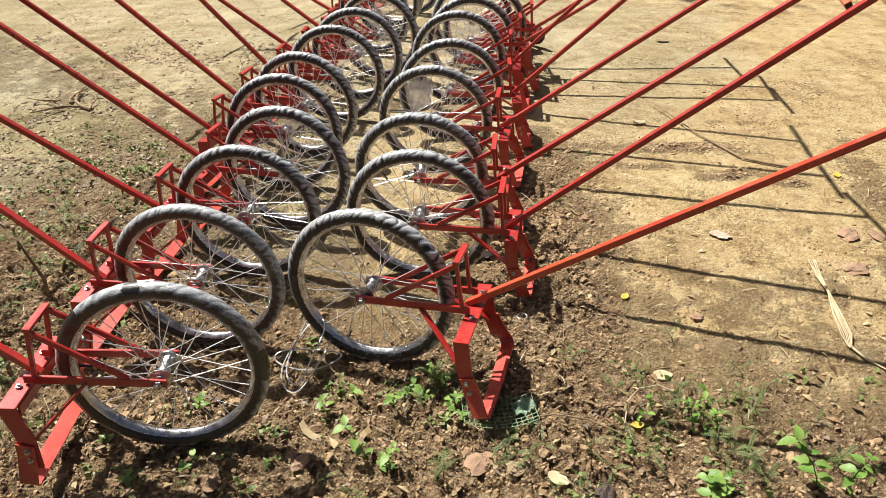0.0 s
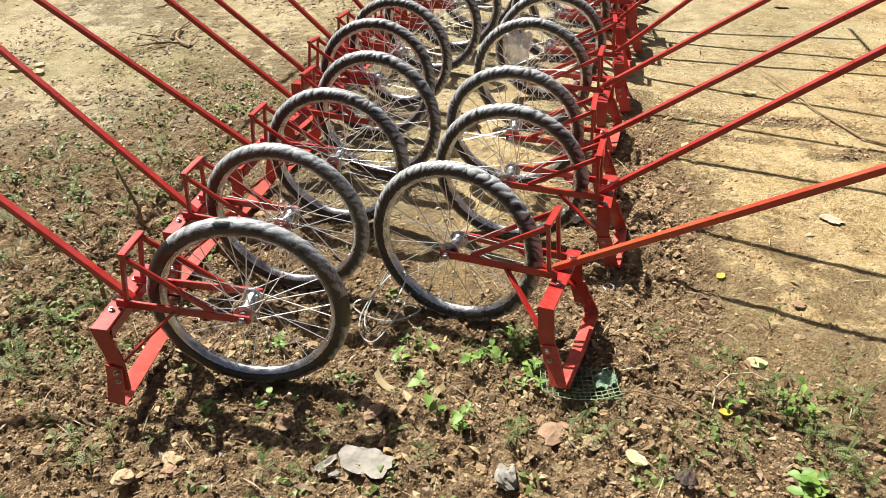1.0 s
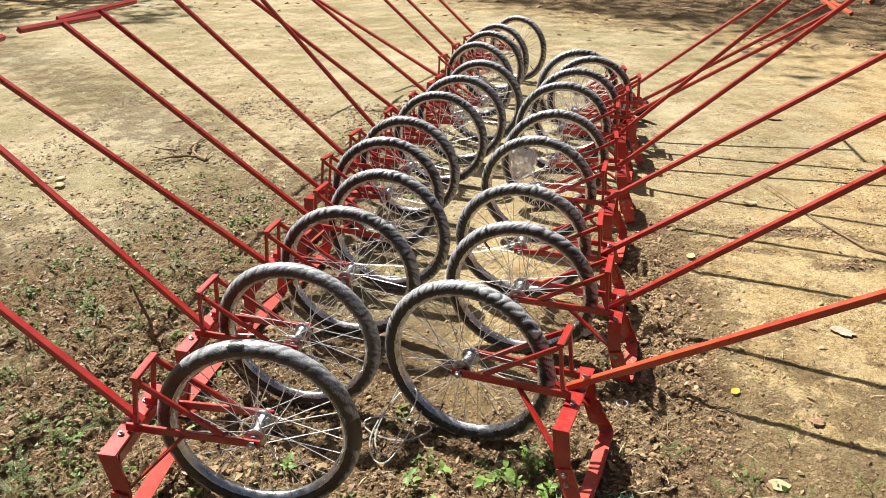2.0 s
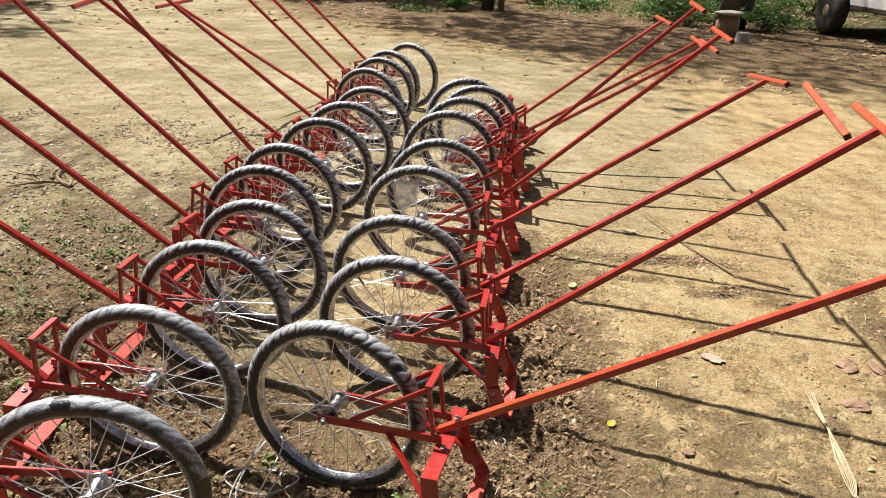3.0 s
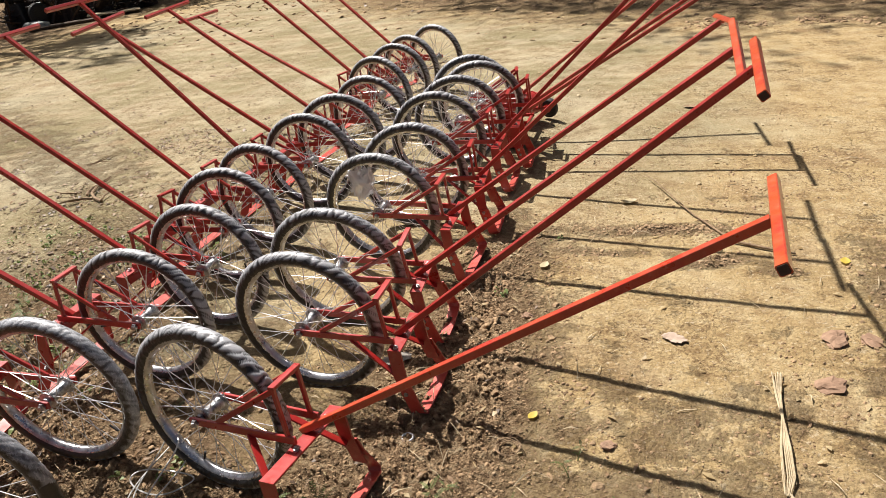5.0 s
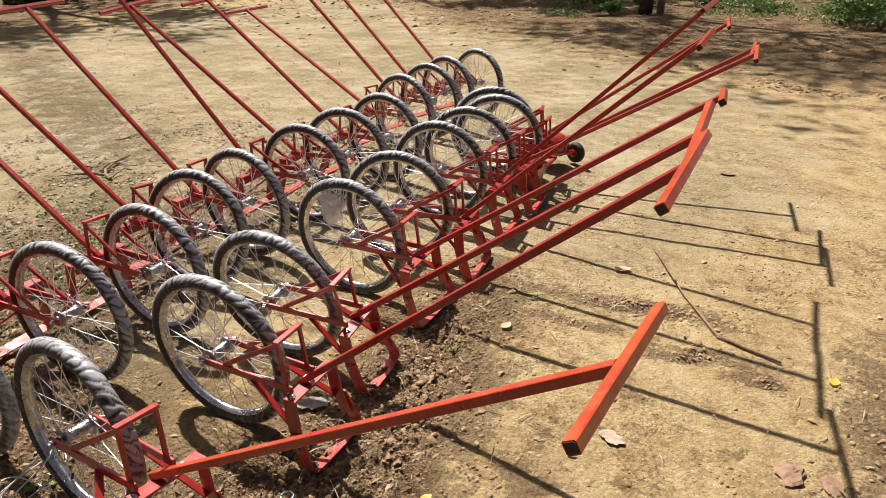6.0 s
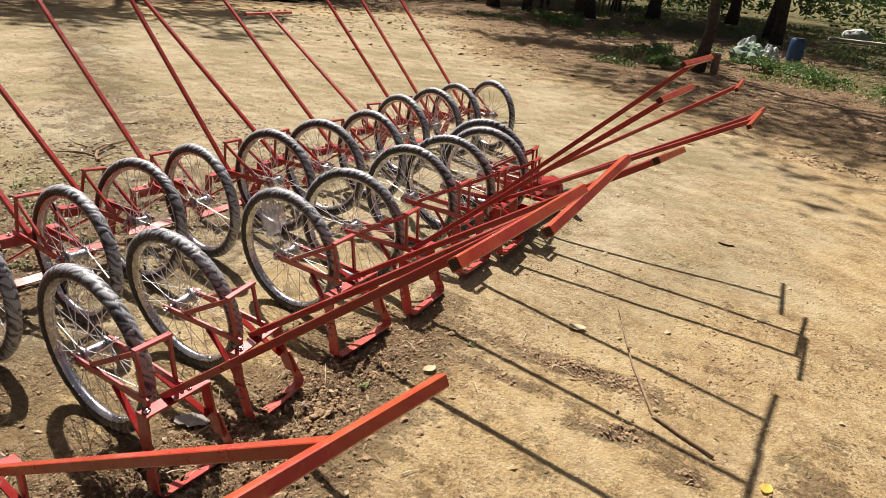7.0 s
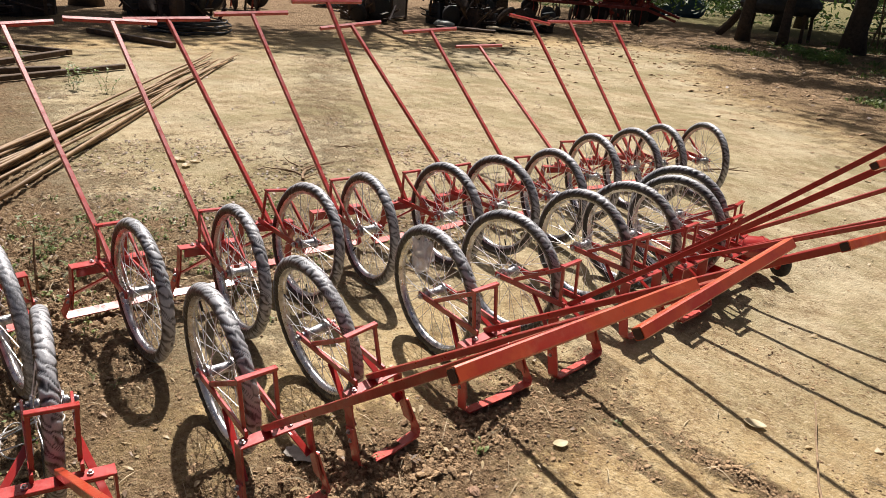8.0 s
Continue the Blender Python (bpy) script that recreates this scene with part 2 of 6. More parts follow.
m = Mat("clear_plastic_bag", 0.15, 0.0, (0.85, 0.86, 0.88))
m.b.inputs["Transmission Weight"].default_value = 0.25
m.b.inputs["Alpha"].default_value = 0.5
BAG = m.bump(m.noise(60, 5), 0.8, 0.01).m


# ---- mesh helpers ----
def box_between(bm, a, b, w, h, bevel=0.0015, up=(0, 0, 1)):
    """A bar from a to b, w wide across and h high towards up."""
    a, b = Vector(a), Vector(b)
    d = (b - a).normalized()
    side = d.cross(Vector(up)).normalized()
    top = side.cross(d).normalized()
    vs = []
    c = min(bevel, w / 3, h / 3)
    ring = [(w / 2 - c, h / 2), (w / 2, h / 2 - c), (w / 2, -h / 2 + c), (w / 2 - c, -h / 2), (-w / 2 + c, -h / 2), (-w / 2, -h / 2 + c), (-w / 2, h / 2 - c), (-w / 2 + c, h / 2)]
    for p in (a, b):
        vs.append([bm.verts.new(p + side * x + top * y) for x, y in ring])
    for k in range(8):
        bm.faces.new((vs[0][k], vs[0][(k + 1) % 8], vs[1][(k + 1) % 8], vs[1][k]))
    bm.faces.new(vs[0][::-1])
    bm.faces.new(vs[1])
    return bm


def tube(bm, pts, radius, sides=8, closed=False, taper=None):
    """A round rod along pts."""
    pts = [Vector(p) for p in pts]
    n = len(pts)
    rings = []
    for k, p in enumerate(pts):
        d = (pts[(k + 1) % n] - pts[k - 1]) if closed else (pts[min(k + 1, n - 1)] - pts[max(k - 1, 0)])
        d.normalize()
        u = d.cross(Vector((0.13, 0.21, 0.97)))
        if u.length < 0.05:
            u = d.cross(Vector((1, 0, 0)))
        u.normalize()
        v = d.cross(u)
        r = radius if taper is None else radius * taper[k]
        rings.append([bm.verts.new(p + (u * math.cos(2 * math.pi * j / sides) + v * math.sin(2 * math.pi * j / sides)) * r) for j in range(sides)])
    for k in range(n if closed else n - 1):
        q, s = rings[k], rings[(k + 1) % n]
        for j in range(sides):
            bm.faces.new((q[j], q[(j + 1) % sides], s[(j + 1) % sides], s[j]))
    if not closed:
        bm.faces.new(rings[0][::-1])
        bm.faces.new(rings[-1])
    return bm


def turned(bm, profile, sides=24, axis="Y", center=(0, 0, 0)):
    """A turned body: profile rows of (radius, along the axis)."""
    c = Vector(center)
    rings = []
    for r, h in profile:
        ring = []
        for j in range(sides):
            a = 2 * math.pi * j / sides
            x, y = r * math.cos(a), r * math.sin(a)
            ring.append(bm.verts.new(c + (Vector((x, h, y)) if axis == "Y" else Vector((x, y, h)) if axis == "Z" else Vector((h, x, y)))))
        rings.append(ring)
    for q, s in zip(rings, rings[1:]):
        for j in range(sides):
            bm.faces.new((q[j], q[(j + 1) % sides], s[(j + 1) % sides], s[j]))
    if profile[0][0] > 0.0005:
        bm.faces.new(rings[0][::-1])
    if profile[-1][0] > 0.0005:
        bm.faces.new(rings[-1])
    return bm


def mesh_of(name, bm, material, smooth=False):
    bmesh.ops.recalc_face_normals(bm, faces=bm.faces)
    me = bpy.data.meshes.new(name)
    bm.to_mesh(me)
    bm.free()
    me.materials.append(material)
    if smooth:
        me.polygons.foreach_set("use_smooth", [True] * len(me.polygons))
    return me


def part(name, bm, material, parent, label="", smooth=False, m=None):
    """One mesh object under a thing or a part. bm may be a mesh that is shared."""
    me = bm if isinstance(bm, bpy.types.Mesh) else mesh_of(name, bm, material, smooth)
    ob = new(name, me)
    ob.parent = parent
    if m is not None:
        ob.matrix_basis = m
    if label:
        tagged(ob, label)
    return ob


def thing(name, label, category, m, group="", kind="", bm=None, material=None, smooth=False):
    """A top-level thing: an Empty at its base, or one mesh."""
    ob = new(name, mesh_of(name, bm, material, smooth) if bm else None)
    if not bm:
        ob.empty_display_size = 0.1
    ob.matrix_basis = m
    return tagged(ob, label, category, group, kind)


rng = random.Random(7)


# ---- ground ----
def smooth_noise(x, y, seed):
    """Value noise on numpy arrays, 0 to 1."""
    g = np.random.RandomState(seed).rand(256, 256)
    xi, yi = np.floor(x).astype(int), np.floor(y).astype(int)
    fx, fy = x - xi, y - yi
    fx, fy = fx * fx * (3 - 2 * fx), fy * fy * (3 - 2 * fy)
    a, b = g[xi % 256, yi % 256], g[(xi + 1) % 256, yi % 256]
    c, d = g[xi % 256, (yi + 1) % 256], g[(xi + 1) % 256, (yi + 1) % 256]
    return (a * (1 - fx) + b * fx) * (1 - fy) + (c * (1 - fx) + d * fx) * fy


def octaves(x, y, scale, n, seed, gain=0.55):
    v, amp, total = 0, 1.0, 0
    for k in range(n):
        v = v + amp * smooth_noise(x * scale * 2**k + 17.3 * k, y * scale * 2**k - 9.1 * k, seed + k)
        total += amp
        amp *= gain
    return v / total


def dug_at(x, y):
    """How loose and dark the earth is: near end, between the rows and along the left row."""
    w = 0.25 * (octaves(x, y, 1.6, 3, 40) - 0.5)
    near = 1 / (1 + np.exp(np.clip((y + 0.14 * x - 0.14 + 2 * w) * 4.5, -50, 50)))
    band = 1.1 * np.exp(-(((x - 0.46 + w) / 0.23) ** 2)) * (y < 1.8) * np.clip(1.5 - 0.7 * y, 0, 1)
    left = np.exp(-(((x + 1.25 + w) / 0.75) ** 2)) * 0.62 * np.clip(1.4 - 0.45 * y, 0, 1)
    ruts = 0.95 * np.exp(-(((y - 1.595 + 0.3 * w) / 0.055) ** 2) - ((x - 1.08) / 0.28) ** 2)
    ruts = ruts + 0.9 * np.exp(-(((x - 1.27) / 0.12) ** 2) - ((y - 1.33 - 0.35 * (x - 1.27)) / 0.05) ** 2)
    ruts = ruts + 0.8 * np.exp(-(((x - 1.51) / 0.06) ** 2) - ((y - 1.27) / 0.03) ** 2) + 0.6 * np.exp(-(((x - 0.88) / 0.16) ** 2) - ((y - 1.38) / 0.04) ** 2)
    rut2 = 0.6 * np.exp(-(((x - 1.83 + w) / 0.10) ** 2)) * np.exp(-(((y - 1.0) / 0.55) ** 2))
    worn = 0.34 / (1 + np.exp(np.clip((y - 0.62 + 3 * w) * 5, -50, 50))) * np.clip((2.6 - x) / 0.8, 0, 1)
    return np.clip(np.maximum(near, worn) + band + left + ruts + rut2, 0, 1)


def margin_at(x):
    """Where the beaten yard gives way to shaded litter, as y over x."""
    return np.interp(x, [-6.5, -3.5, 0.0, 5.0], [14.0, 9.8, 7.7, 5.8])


def rise_at(x, y):
    """The earth lies a little higher under the far end of the rows."""
    return 0.042 * np.clip((y - 1.3) / 1.4, 0, 1) * np.clip((0.5 - x) / 0.35, 0, 1) * np.clip((x + 1.9) / 0.8, 0, 1) * np.clip((5.5 - y) / 1.2, 0, 1)


def height_at(x, y):
    d = dug_at(x, y)
    h = 0.010 * (octaves(x, y, 2.2, 3, 3) - 0.5) + 0.0035 * (octaves(x, y, 30, 2, 11) - 0.5)
    lumps = octaves(x, y, 16, 4, 21, 0.7) - 0.5
    h = h + d**1.5 * (0.064 * lumps + 0.030 * (octaves(x, y, 48, 2, 71, 0.7) - 0.5))
    far = np.clip((np.hypot(x, y - 2) - 5) / 10, 0, 1)
    h = h + rise_at(x, y)
    return h + far * 0.10 * (octaves(x, y, 0.35, 3, 31) - 0.5)


def spread(lo, hi, step, out, grow=1.16):
    v = list(np.arange(lo, hi, step))
    a, s = lo, step
    left = []
    while a > -out:
        s *= grow
        a -= s
        left.append(a)
    b, s = v[-1], step
    right = []
    while b < out:
        s *= grow
        b += s
        right.append(b)
    return np.array(left[::-1] + v + right)


def finer(v, lo, hi):
    """Halves the steps between lo and hi."""
    mid = (v[1:] + v[:-1]) / 2
    return np.sort(np.concatenate([v, mid[(mid > lo) & (mid < hi)]]))


gx, gy = finer(spread(-2.6, 2.5, 0.014, 300), -1.5, 1.55), finer(spread(-1.0, 3.6, 0.014, 300), -0.9, 0.55)
X, Y = np.meshgrid(gx, gy)
Z = height_at(X, Y)
nx, ny = len(gx), len(gy)
ids = np.arange(nx * ny).reshape(ny, nx)
faces = np.stack([ids[:-1, :-1], ids[:-1, 1:], ids[1:, 1:], ids[1:, :-1]], -1).reshape(-1, 4)
me = bpy.data.meshes.new("ground")
me.vertices.add(nx * ny)
me.vertices.foreach_set("co", np.stack([X, Y, Z], -1).ravel())
me.loops.add(faces.size)
me.loops.foreach_set("vertex_index", faces.ravel())
me.polygons.add(len(faces))
me.polygons.foreach_set("loop_start", np.arange(0, faces.size, 4))
me.polygons.foreach_set("use_smooth", np.ones(len(faces), bool))
me.update()
me.validate()
dg = me.attributes.new("dug_or_shaded", "FLOAT", "POINT")
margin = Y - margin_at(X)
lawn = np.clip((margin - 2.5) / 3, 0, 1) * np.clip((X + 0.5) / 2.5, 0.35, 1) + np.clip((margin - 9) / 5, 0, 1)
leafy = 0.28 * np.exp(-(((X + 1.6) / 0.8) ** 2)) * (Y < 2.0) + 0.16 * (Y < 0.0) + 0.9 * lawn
# darker soil tone under the trees: leaf litter plus their shade, painted in
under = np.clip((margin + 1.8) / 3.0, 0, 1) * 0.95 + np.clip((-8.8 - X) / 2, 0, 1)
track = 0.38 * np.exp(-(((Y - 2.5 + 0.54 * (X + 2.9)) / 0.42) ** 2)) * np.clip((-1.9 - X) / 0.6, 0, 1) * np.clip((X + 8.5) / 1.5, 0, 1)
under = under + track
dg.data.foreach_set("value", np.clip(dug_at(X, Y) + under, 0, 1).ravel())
gr = me.attributes.new("green", "FLOAT", "POINT")
gr.data.foreach_set("value", np.clip(leafy, 0, 1).ravel())
pl = me.attributes.new("pale", "FLOAT", "POINT")
pale = np.maximum(np.clip((Y - 0.5) / 2.4, 0, 1) * np.clip((2.5 - X) / 2.2, 0.15, 1), np.clip((0.2 - X) / 0.9, 0, 1) * np.clip((Y + 0.5) / 1.0, 0, 1)) * np.clip((-margin) / 2.0, 0, 1) * np.clip((X + 8.8) / 2, 0, 1)
pl.data.foreach_set("value", pale.ravel())
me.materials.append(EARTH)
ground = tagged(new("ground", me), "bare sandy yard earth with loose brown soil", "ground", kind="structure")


def ground_z(x, y):
    return float(height_at(np.array([x]), np.array([y]))[0])


# ---- the wheel hoes ----
HUB, TYRE_R = 0.247, 0.0205
RING = HUB - TYRE_R


def tyre_mesh(turns, depth, seed, material, name, helix=2, tapes=(), ridge=1.0):
    """A tyre bound round with film: a ring with slanting ridges, smooth where black tape holds it."""
    n, k = 460, 32
    r = np.random.RandomState(seed)
    marks = np.concatenate([[0.0], np.cumsum(r.uniform(0.45, 1.7, turns))])
    high = r.uniform(0.65, 1.2, turns)
    a, b = np.meshgrid(2 * np.pi * np.arange(n) / n, 2 * np.pi * np.arange(k) / k, indexing="ij")
    ph = (a / (2 * np.pi) + helix / turns * b / (2 * np.pi) + 0.0040 * np.sin(2 * b + 9 * a) + 0.0030 * np.sin(b - 23 * a) + 0.0020 * np.sin(3 * b + 41 * a)) % 1.0 * marks[-1]
    g = np.clip(np.searchsorted(marks, ph, "right") - 1, 0, turns - 1)
    f = (ph - marks[g]) / (marks[g + 1] - marks[g])
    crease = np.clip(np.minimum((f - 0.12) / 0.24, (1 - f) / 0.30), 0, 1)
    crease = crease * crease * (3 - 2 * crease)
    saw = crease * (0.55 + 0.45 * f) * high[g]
    # side walls lose the pale film colour: their shade is painted in
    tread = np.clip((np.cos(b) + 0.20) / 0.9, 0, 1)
    wrap_sheen = (saw * ridge + 0.75 * (1 - ridge)) * (0.15 + 0.85 * tread) + 0.5 * (tread - 0.8)
    for c, h in tapes:
        taped = np.abs((np.degrees(a) - c + 180) % 360 - 180) < h + 1.5 * np.sin(2 * b)
        saw[taped], wrap_sheen[taped] = 0.35, -0.6
    q = TYRE_R * (1 + depth * (saw - 0.5))
    rad = RING + q * np.cos(b)
    co = np.stack([rad * np.cos(a), q * np.sin(b), rad * np.sin(a)], -1).reshape(-1, 3)
    ids = np.arange(n * k).reshape(n, k)
    fc = np.stack([ids, np.roll(ids, -1, 0), np.roll(np.roll(ids, -1, 0), -1, 1), np.roll(ids, -1, 1)], -1).reshape(-1, 4)
    me = bpy.data.meshes.new(name)
    me.from_pydata(co.tolist(), [], fc.tolist())
    me.polygons.foreach_set("use_smooth", np.ones(len(fc), bool))
    me.materials.append(material)
    at = me.attributes.new("wrap_sheen", "FLOAT", "POINT")
    at.data.foreach_set("value", wrap_sheen.ravel())
    return me


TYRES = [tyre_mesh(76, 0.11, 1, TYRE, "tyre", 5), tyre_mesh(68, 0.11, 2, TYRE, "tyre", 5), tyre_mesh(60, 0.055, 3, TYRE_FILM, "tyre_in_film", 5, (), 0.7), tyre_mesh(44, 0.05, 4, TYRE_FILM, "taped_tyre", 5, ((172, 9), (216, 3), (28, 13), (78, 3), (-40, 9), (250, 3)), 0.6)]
bm = bmesh.new()
ri = RING - TYRE_R * 0.55
turned(bm, [(ri + 0.004, -0.0145), (ri - 0.006, -0.0145), (ri - 0.009, -0.009), (ri - 0.014, -0.005), (ri - 0.014, 0.005), (ri - 0.009, 0.009), (ri - 0.006, 0.0145), (ri + 0.004, 0.0145)], 64)
bmesh.ops.delete(bm, geom=[f for f in bm.faces if len(f.verts) > 4], context="FACES_ONLY")
RIM_MESH = mesh_of("rim", bm, RIM, True)
bm = bmesh.new()
turned(bm, [(0.006, -0.058), (0.006, -0.048), (0.013, -0.046), (0.013, -0.039), (0.026, -0.037), (0.026, -0.032), (0.018, -0.029), (0.0155, -0.020), (0.0145, 0.0), (0.0155, 0.020), (0.018, 0.029), (0.026, 0.032), (0.026, 0.037), (0.013, 0.039), (0.013, 0.046), (0.006, 0.048), (0.006, 0.058)], 18)
HUB_MESH = mesh_of("hub", bm, CHROME)
bm = bmesh.new()
tube(bm, [(0, 0, 0), (0, 0, 1)], 1.0, 5)
SPOKE_MESH = mesh_of("spoke", bm, SPOKE)
bm = bmesh.new()
turned(bm, [(0.0075, 0), (0.0075, 0.005), (0.004, 0.0055), (0.004, 0.010)], 6, "Z")
BOLT_MESH = mesh_of("bolt", bm, CHROME)
bm = bmesh.new()
turned(bm, [(0.011, 0), (0.011, 0.006), (0.0065, 0.008), (0.0065, 0.012)], 6, "Y")
NUT_MESH = mesh_of("axle_nut", bm, CHROME)
bm = bmesh.new()
tube(bm, [(0, 0, 0), (0, 0, 0.03)], 0.0035, 6)
VALVE_MESH = mesh_of("valve", bm, RUBBER)


def stretch(a, b, r):
    """Lays the unit spoke from a to b."""
    a, b = Vector(a), Vector(b)
    d = b - a
    return Matrix.Translation(a) @ d.to_track_quat("Z", "Y").to_matrix().to_4x4() @ Matrix.Diagonal((r, r, d.length, 1))


def wheel(parent, tyre, turn, spokes=32):
    w = part("wheel", RIM_MESH, None, parent, "spoked wheel with a bright aluminium rim", m=pose(0, 0, HUB, 0, turn, 0))
    part("tyre", tyre, None, w, "black tyre bound in wrinkled clear plastic film")
    part("hub", HUB_MESH, None, w)
    part("valve", VALVE_MESH, None, w, m=pose(ri - 0.018, 0, 0, 0, -90, 0))
    for k in range(spokes):
        side = 1 if k % 2 else -1
        cross = 1 if (k // 2) % 2 else -1
        a = 2 * math.pi * k / spokes
        b = a + cross * 1.15
        part("spoke", SPOKE_MESH, None, w, m=stretch((0.020 * math.cos(b), side * 0.034, 0.020 * math.sin(b)), ((ri - 0.016) * math.cos(a), side * 0.003, (ri - 0.016) * math.sin(a)), 0.0012))
    return w


def bar_mesh(name, a, b, w, h, material=RED, up=(0, 0, 1)):
    return mesh_of(name, box_between(bmesh.new(), a, b, w, h, 0.0012, up), material)


LOWER = [bar_mesh("lower_bar", (-0.018, s * 0.055, HUB + 0.002), (0.300, s * 0.048, 0.243), 0.008, 0.021) for s in (-1, 1)]
UPPER = [bar_mesh("upper_bar", (0.070, s * 0.051, HUB + 0.010), (0.270, s * 0.046, 0.376), 0.008, 0.014) for s in (-1, 1)]
POST = [bar_mesh("frame_post", (0.278, s * 0.046, 0.250), (0.270, s * 0.046, 0.380), 0.010, 0.010, RED, (1, 0, 0)) for s in (-1, 1)]
TOPBAR = bar_mesh("top_bar", (0.270, -0.052, 0.3835), (0.270, 0.052, 0.3835), 0.018, 0.009)


def plate_strip(bm, rows, width, thick, lean=0.0):
    """A bent flat strip along rows of (x, y, z), width along x."""
    prev = None
    pts = [Vector(p) for p in rows]
    for k, p in enumerate(pts):
        d = (pts[min(k + 1, len(pts) - 1)] - pts[max(k - 1, 0)]).normalized()
        ax = Vector((1, 0, lean)).normalized()
        n = d.cross(ax).normalized() * thick / 2
        hw = ax * width / 2
        ring = [bm.verts.new(p + q) for q in (hw + n, -hw + n, -hw - n, hw - n)]
        if prev:
            for j in range(4):
                bm.faces.new((prev[j], prev[(j + 1) % 4], ring[(j + 1) % 4], ring[j]))
        else:
            bm.faces.new(ring[::-1])
        prev = ring
    bm.faces.new(prev)
    return bm


def hoe(hub, tip, lean=0.0, half=0.15, shift=0.0, tyre=0, low=0.0, label="", yaw=None, kind=0, cross=None, pitch=0.0, rake=0.0, blade=True):
    """A wheel hoe: wheel in front, stirrup blade behind it, and one long handle up to a cross grip at tip."""
    hx, hy = hub[:2]
    hz = hub[2] if len(hub) > 2 else HUB - 0.004 + float(rise_at(np.float64(hx), np.float64(hy)))
    if yaw is None:
        yaw = math.degrees(math.atan2(tip[1] - hy, tip[0] - hx))
    base = pose(hx, hy, hz, 0, 0, yaw) @ pose(0, 0, 0, lean, -pitch, 0) @ pose(0, 0, -HUB)
    ob = thing("wheel_hoe", label or "red-painted steel wheel hoe with spoked bicycle wheel", "wheel hoe", base, "wheel hoes in two rows")
    wheel(ob, TYRES[tyre], rng.uniform(0, 360) * (tyre != 3))
    for s in (0, 1):
        part("lower_bar", LOWER[s], None, ob)
        part("upper_bar", UPPER[s], None, ob)
        part("frame_post", POST[s], None, ob)
        part("axle_nut", NUT_MESH, None, ob, m=pose(0, 0.058 if s else -0.058, HUB, 0, 0, 0 if s else 180))
    part("top_bar", TOPBAR, None, ob)
    # inverted U of flat bar behind the wheel
    top = 0.226
    raked = lambda rows: [(x - rake * (top - z) / top, y, z) for x, y, z in rows]
    y0, y1 = (shift - half * 0.80, shift + half * 0.80) if blade else (-0.075, 0.075)
    part("cross_bar", bar_mesh("cross_bar", (0.306, y0, top), (0.306, y1, top), 0.040, 0.006), None, ob)
    part("angle_iron", bar_mesh("angle_iron", (0.287, y0 + 0.012, top - 0.019), (0.287, y1 - 0.012, top - 0.019), 0.005, 0.030), None, ob)
    for s, y in ((-1, y0), (1, y1)) if blade else ():
        bm = bmesh.new()
        plate_strip(bm, raked([(0.306, y, top + 0.003), (0.312, y + s * 0.004, 0.14), (0.336, y + s * 0.010, 0.055)]), 0.040, 0.006)
        part("arm", bm, RED, ob)
        bm = bmesh.new()
        box_between(bm, (0.165, s * 0.050, 0.238), (0.316 - rake * 0.48, y - s * 0.004, 0.118), 0.006, 0.018, 0.001, (0, 1, 0))
        part("strut", bm, RED, ob)
        for z in (0.085, 0.112):
            part("bolt", BOLT_MESH, None, ob, m=pose((0.326 if z < 0.1 else 0.319) - rake * (top - z) / top, y + s * 0.014, z, -90 * s, 0, 0))
    if blade:
        w0, w1 = shift - half, shift + half
        bm = bmesh.new()
        plate_strip(bm, raked([(0.320, y0 - 0.011, 0.125), (0.334, y0 - 0.015, 0.085), (0.356, w0, 0.026), (0.363, w0 + 0.010, 0.014), (0.366, shift, 0.010 + low), (0.363, w1 - 0.010, 0.014), (0.356, w1, 0.026), (0.334, y1 + 0.015, 0.085), (0.320, y1 + 0.011, 0.125)]), 0.040, 0.005, 0.22)
        part("blade", bm, BLADE, ob, "stirrup-shaped flat steel hoe blade")
    # handle and grip, in the hoe's own axes
    back = base.inverted() @ Vector(tip)
    foot = Vector((0.306, 0.006, 0.246))
    d = (back - foot).normalized()
    part("handle", bar_mesh("handle", foot - d * 0.03, back, 0.0175, 0.0175, HANDLE_PAINT[kind]), None, ob, "long square steel tube handle")
    grip = box_between(bmesh.new(), (0, -0.195, 0), (0, 0.195, 0), 0.0185, 0.0185, 0.002, (-d.z, 0, d.x))
    g = part("grip", grip, GRIP_PAINT[kind], ob, "square tube cross grip", m=Matrix.Translation(back + d * 0.010) @ pose(0, 0, 0, 0, 0, rng.uniform(-2.5, 2.5) - 0.6 * ((yaw + 90) % 180 - 90) if cross is None else cross[0] - yaw) @ pose(0, 0, 0, 0 if cross is None else cross[1]))
    # dark plate on the tube end stands in for the shade of its hollow
    part("end_hole", box_between(bmesh.new(), (0, -0.1962, 0), (0, -0.1950, 0), 0.015, 0.015, 0.002, (-d.z, 0, d.x)), RUST, g)
    for k in (0.02, 0.07):
        p = foot + d * k
        part("bolt", BOLT_MESH, None, ob, m=Matrix.Translation(p + Vector((-d.z, 0, d.x)) * 0.008) @ pose(0, -math.degrees(math.asin(d.z)), 0))
    for s in (-1, 1):
        part("bolt", BOLT_MESH, None, ob, m=pose(0.308, s * 0.062, top + 0.003))
    return ob


HANDLE_PAINT = [DEEP, RED, MIXED]
GRIP_PAINT = [ORANGE, RED, ORANGE]
FILM = "red-painted steel wheel hoe, wheel thickly bound in plastic film"
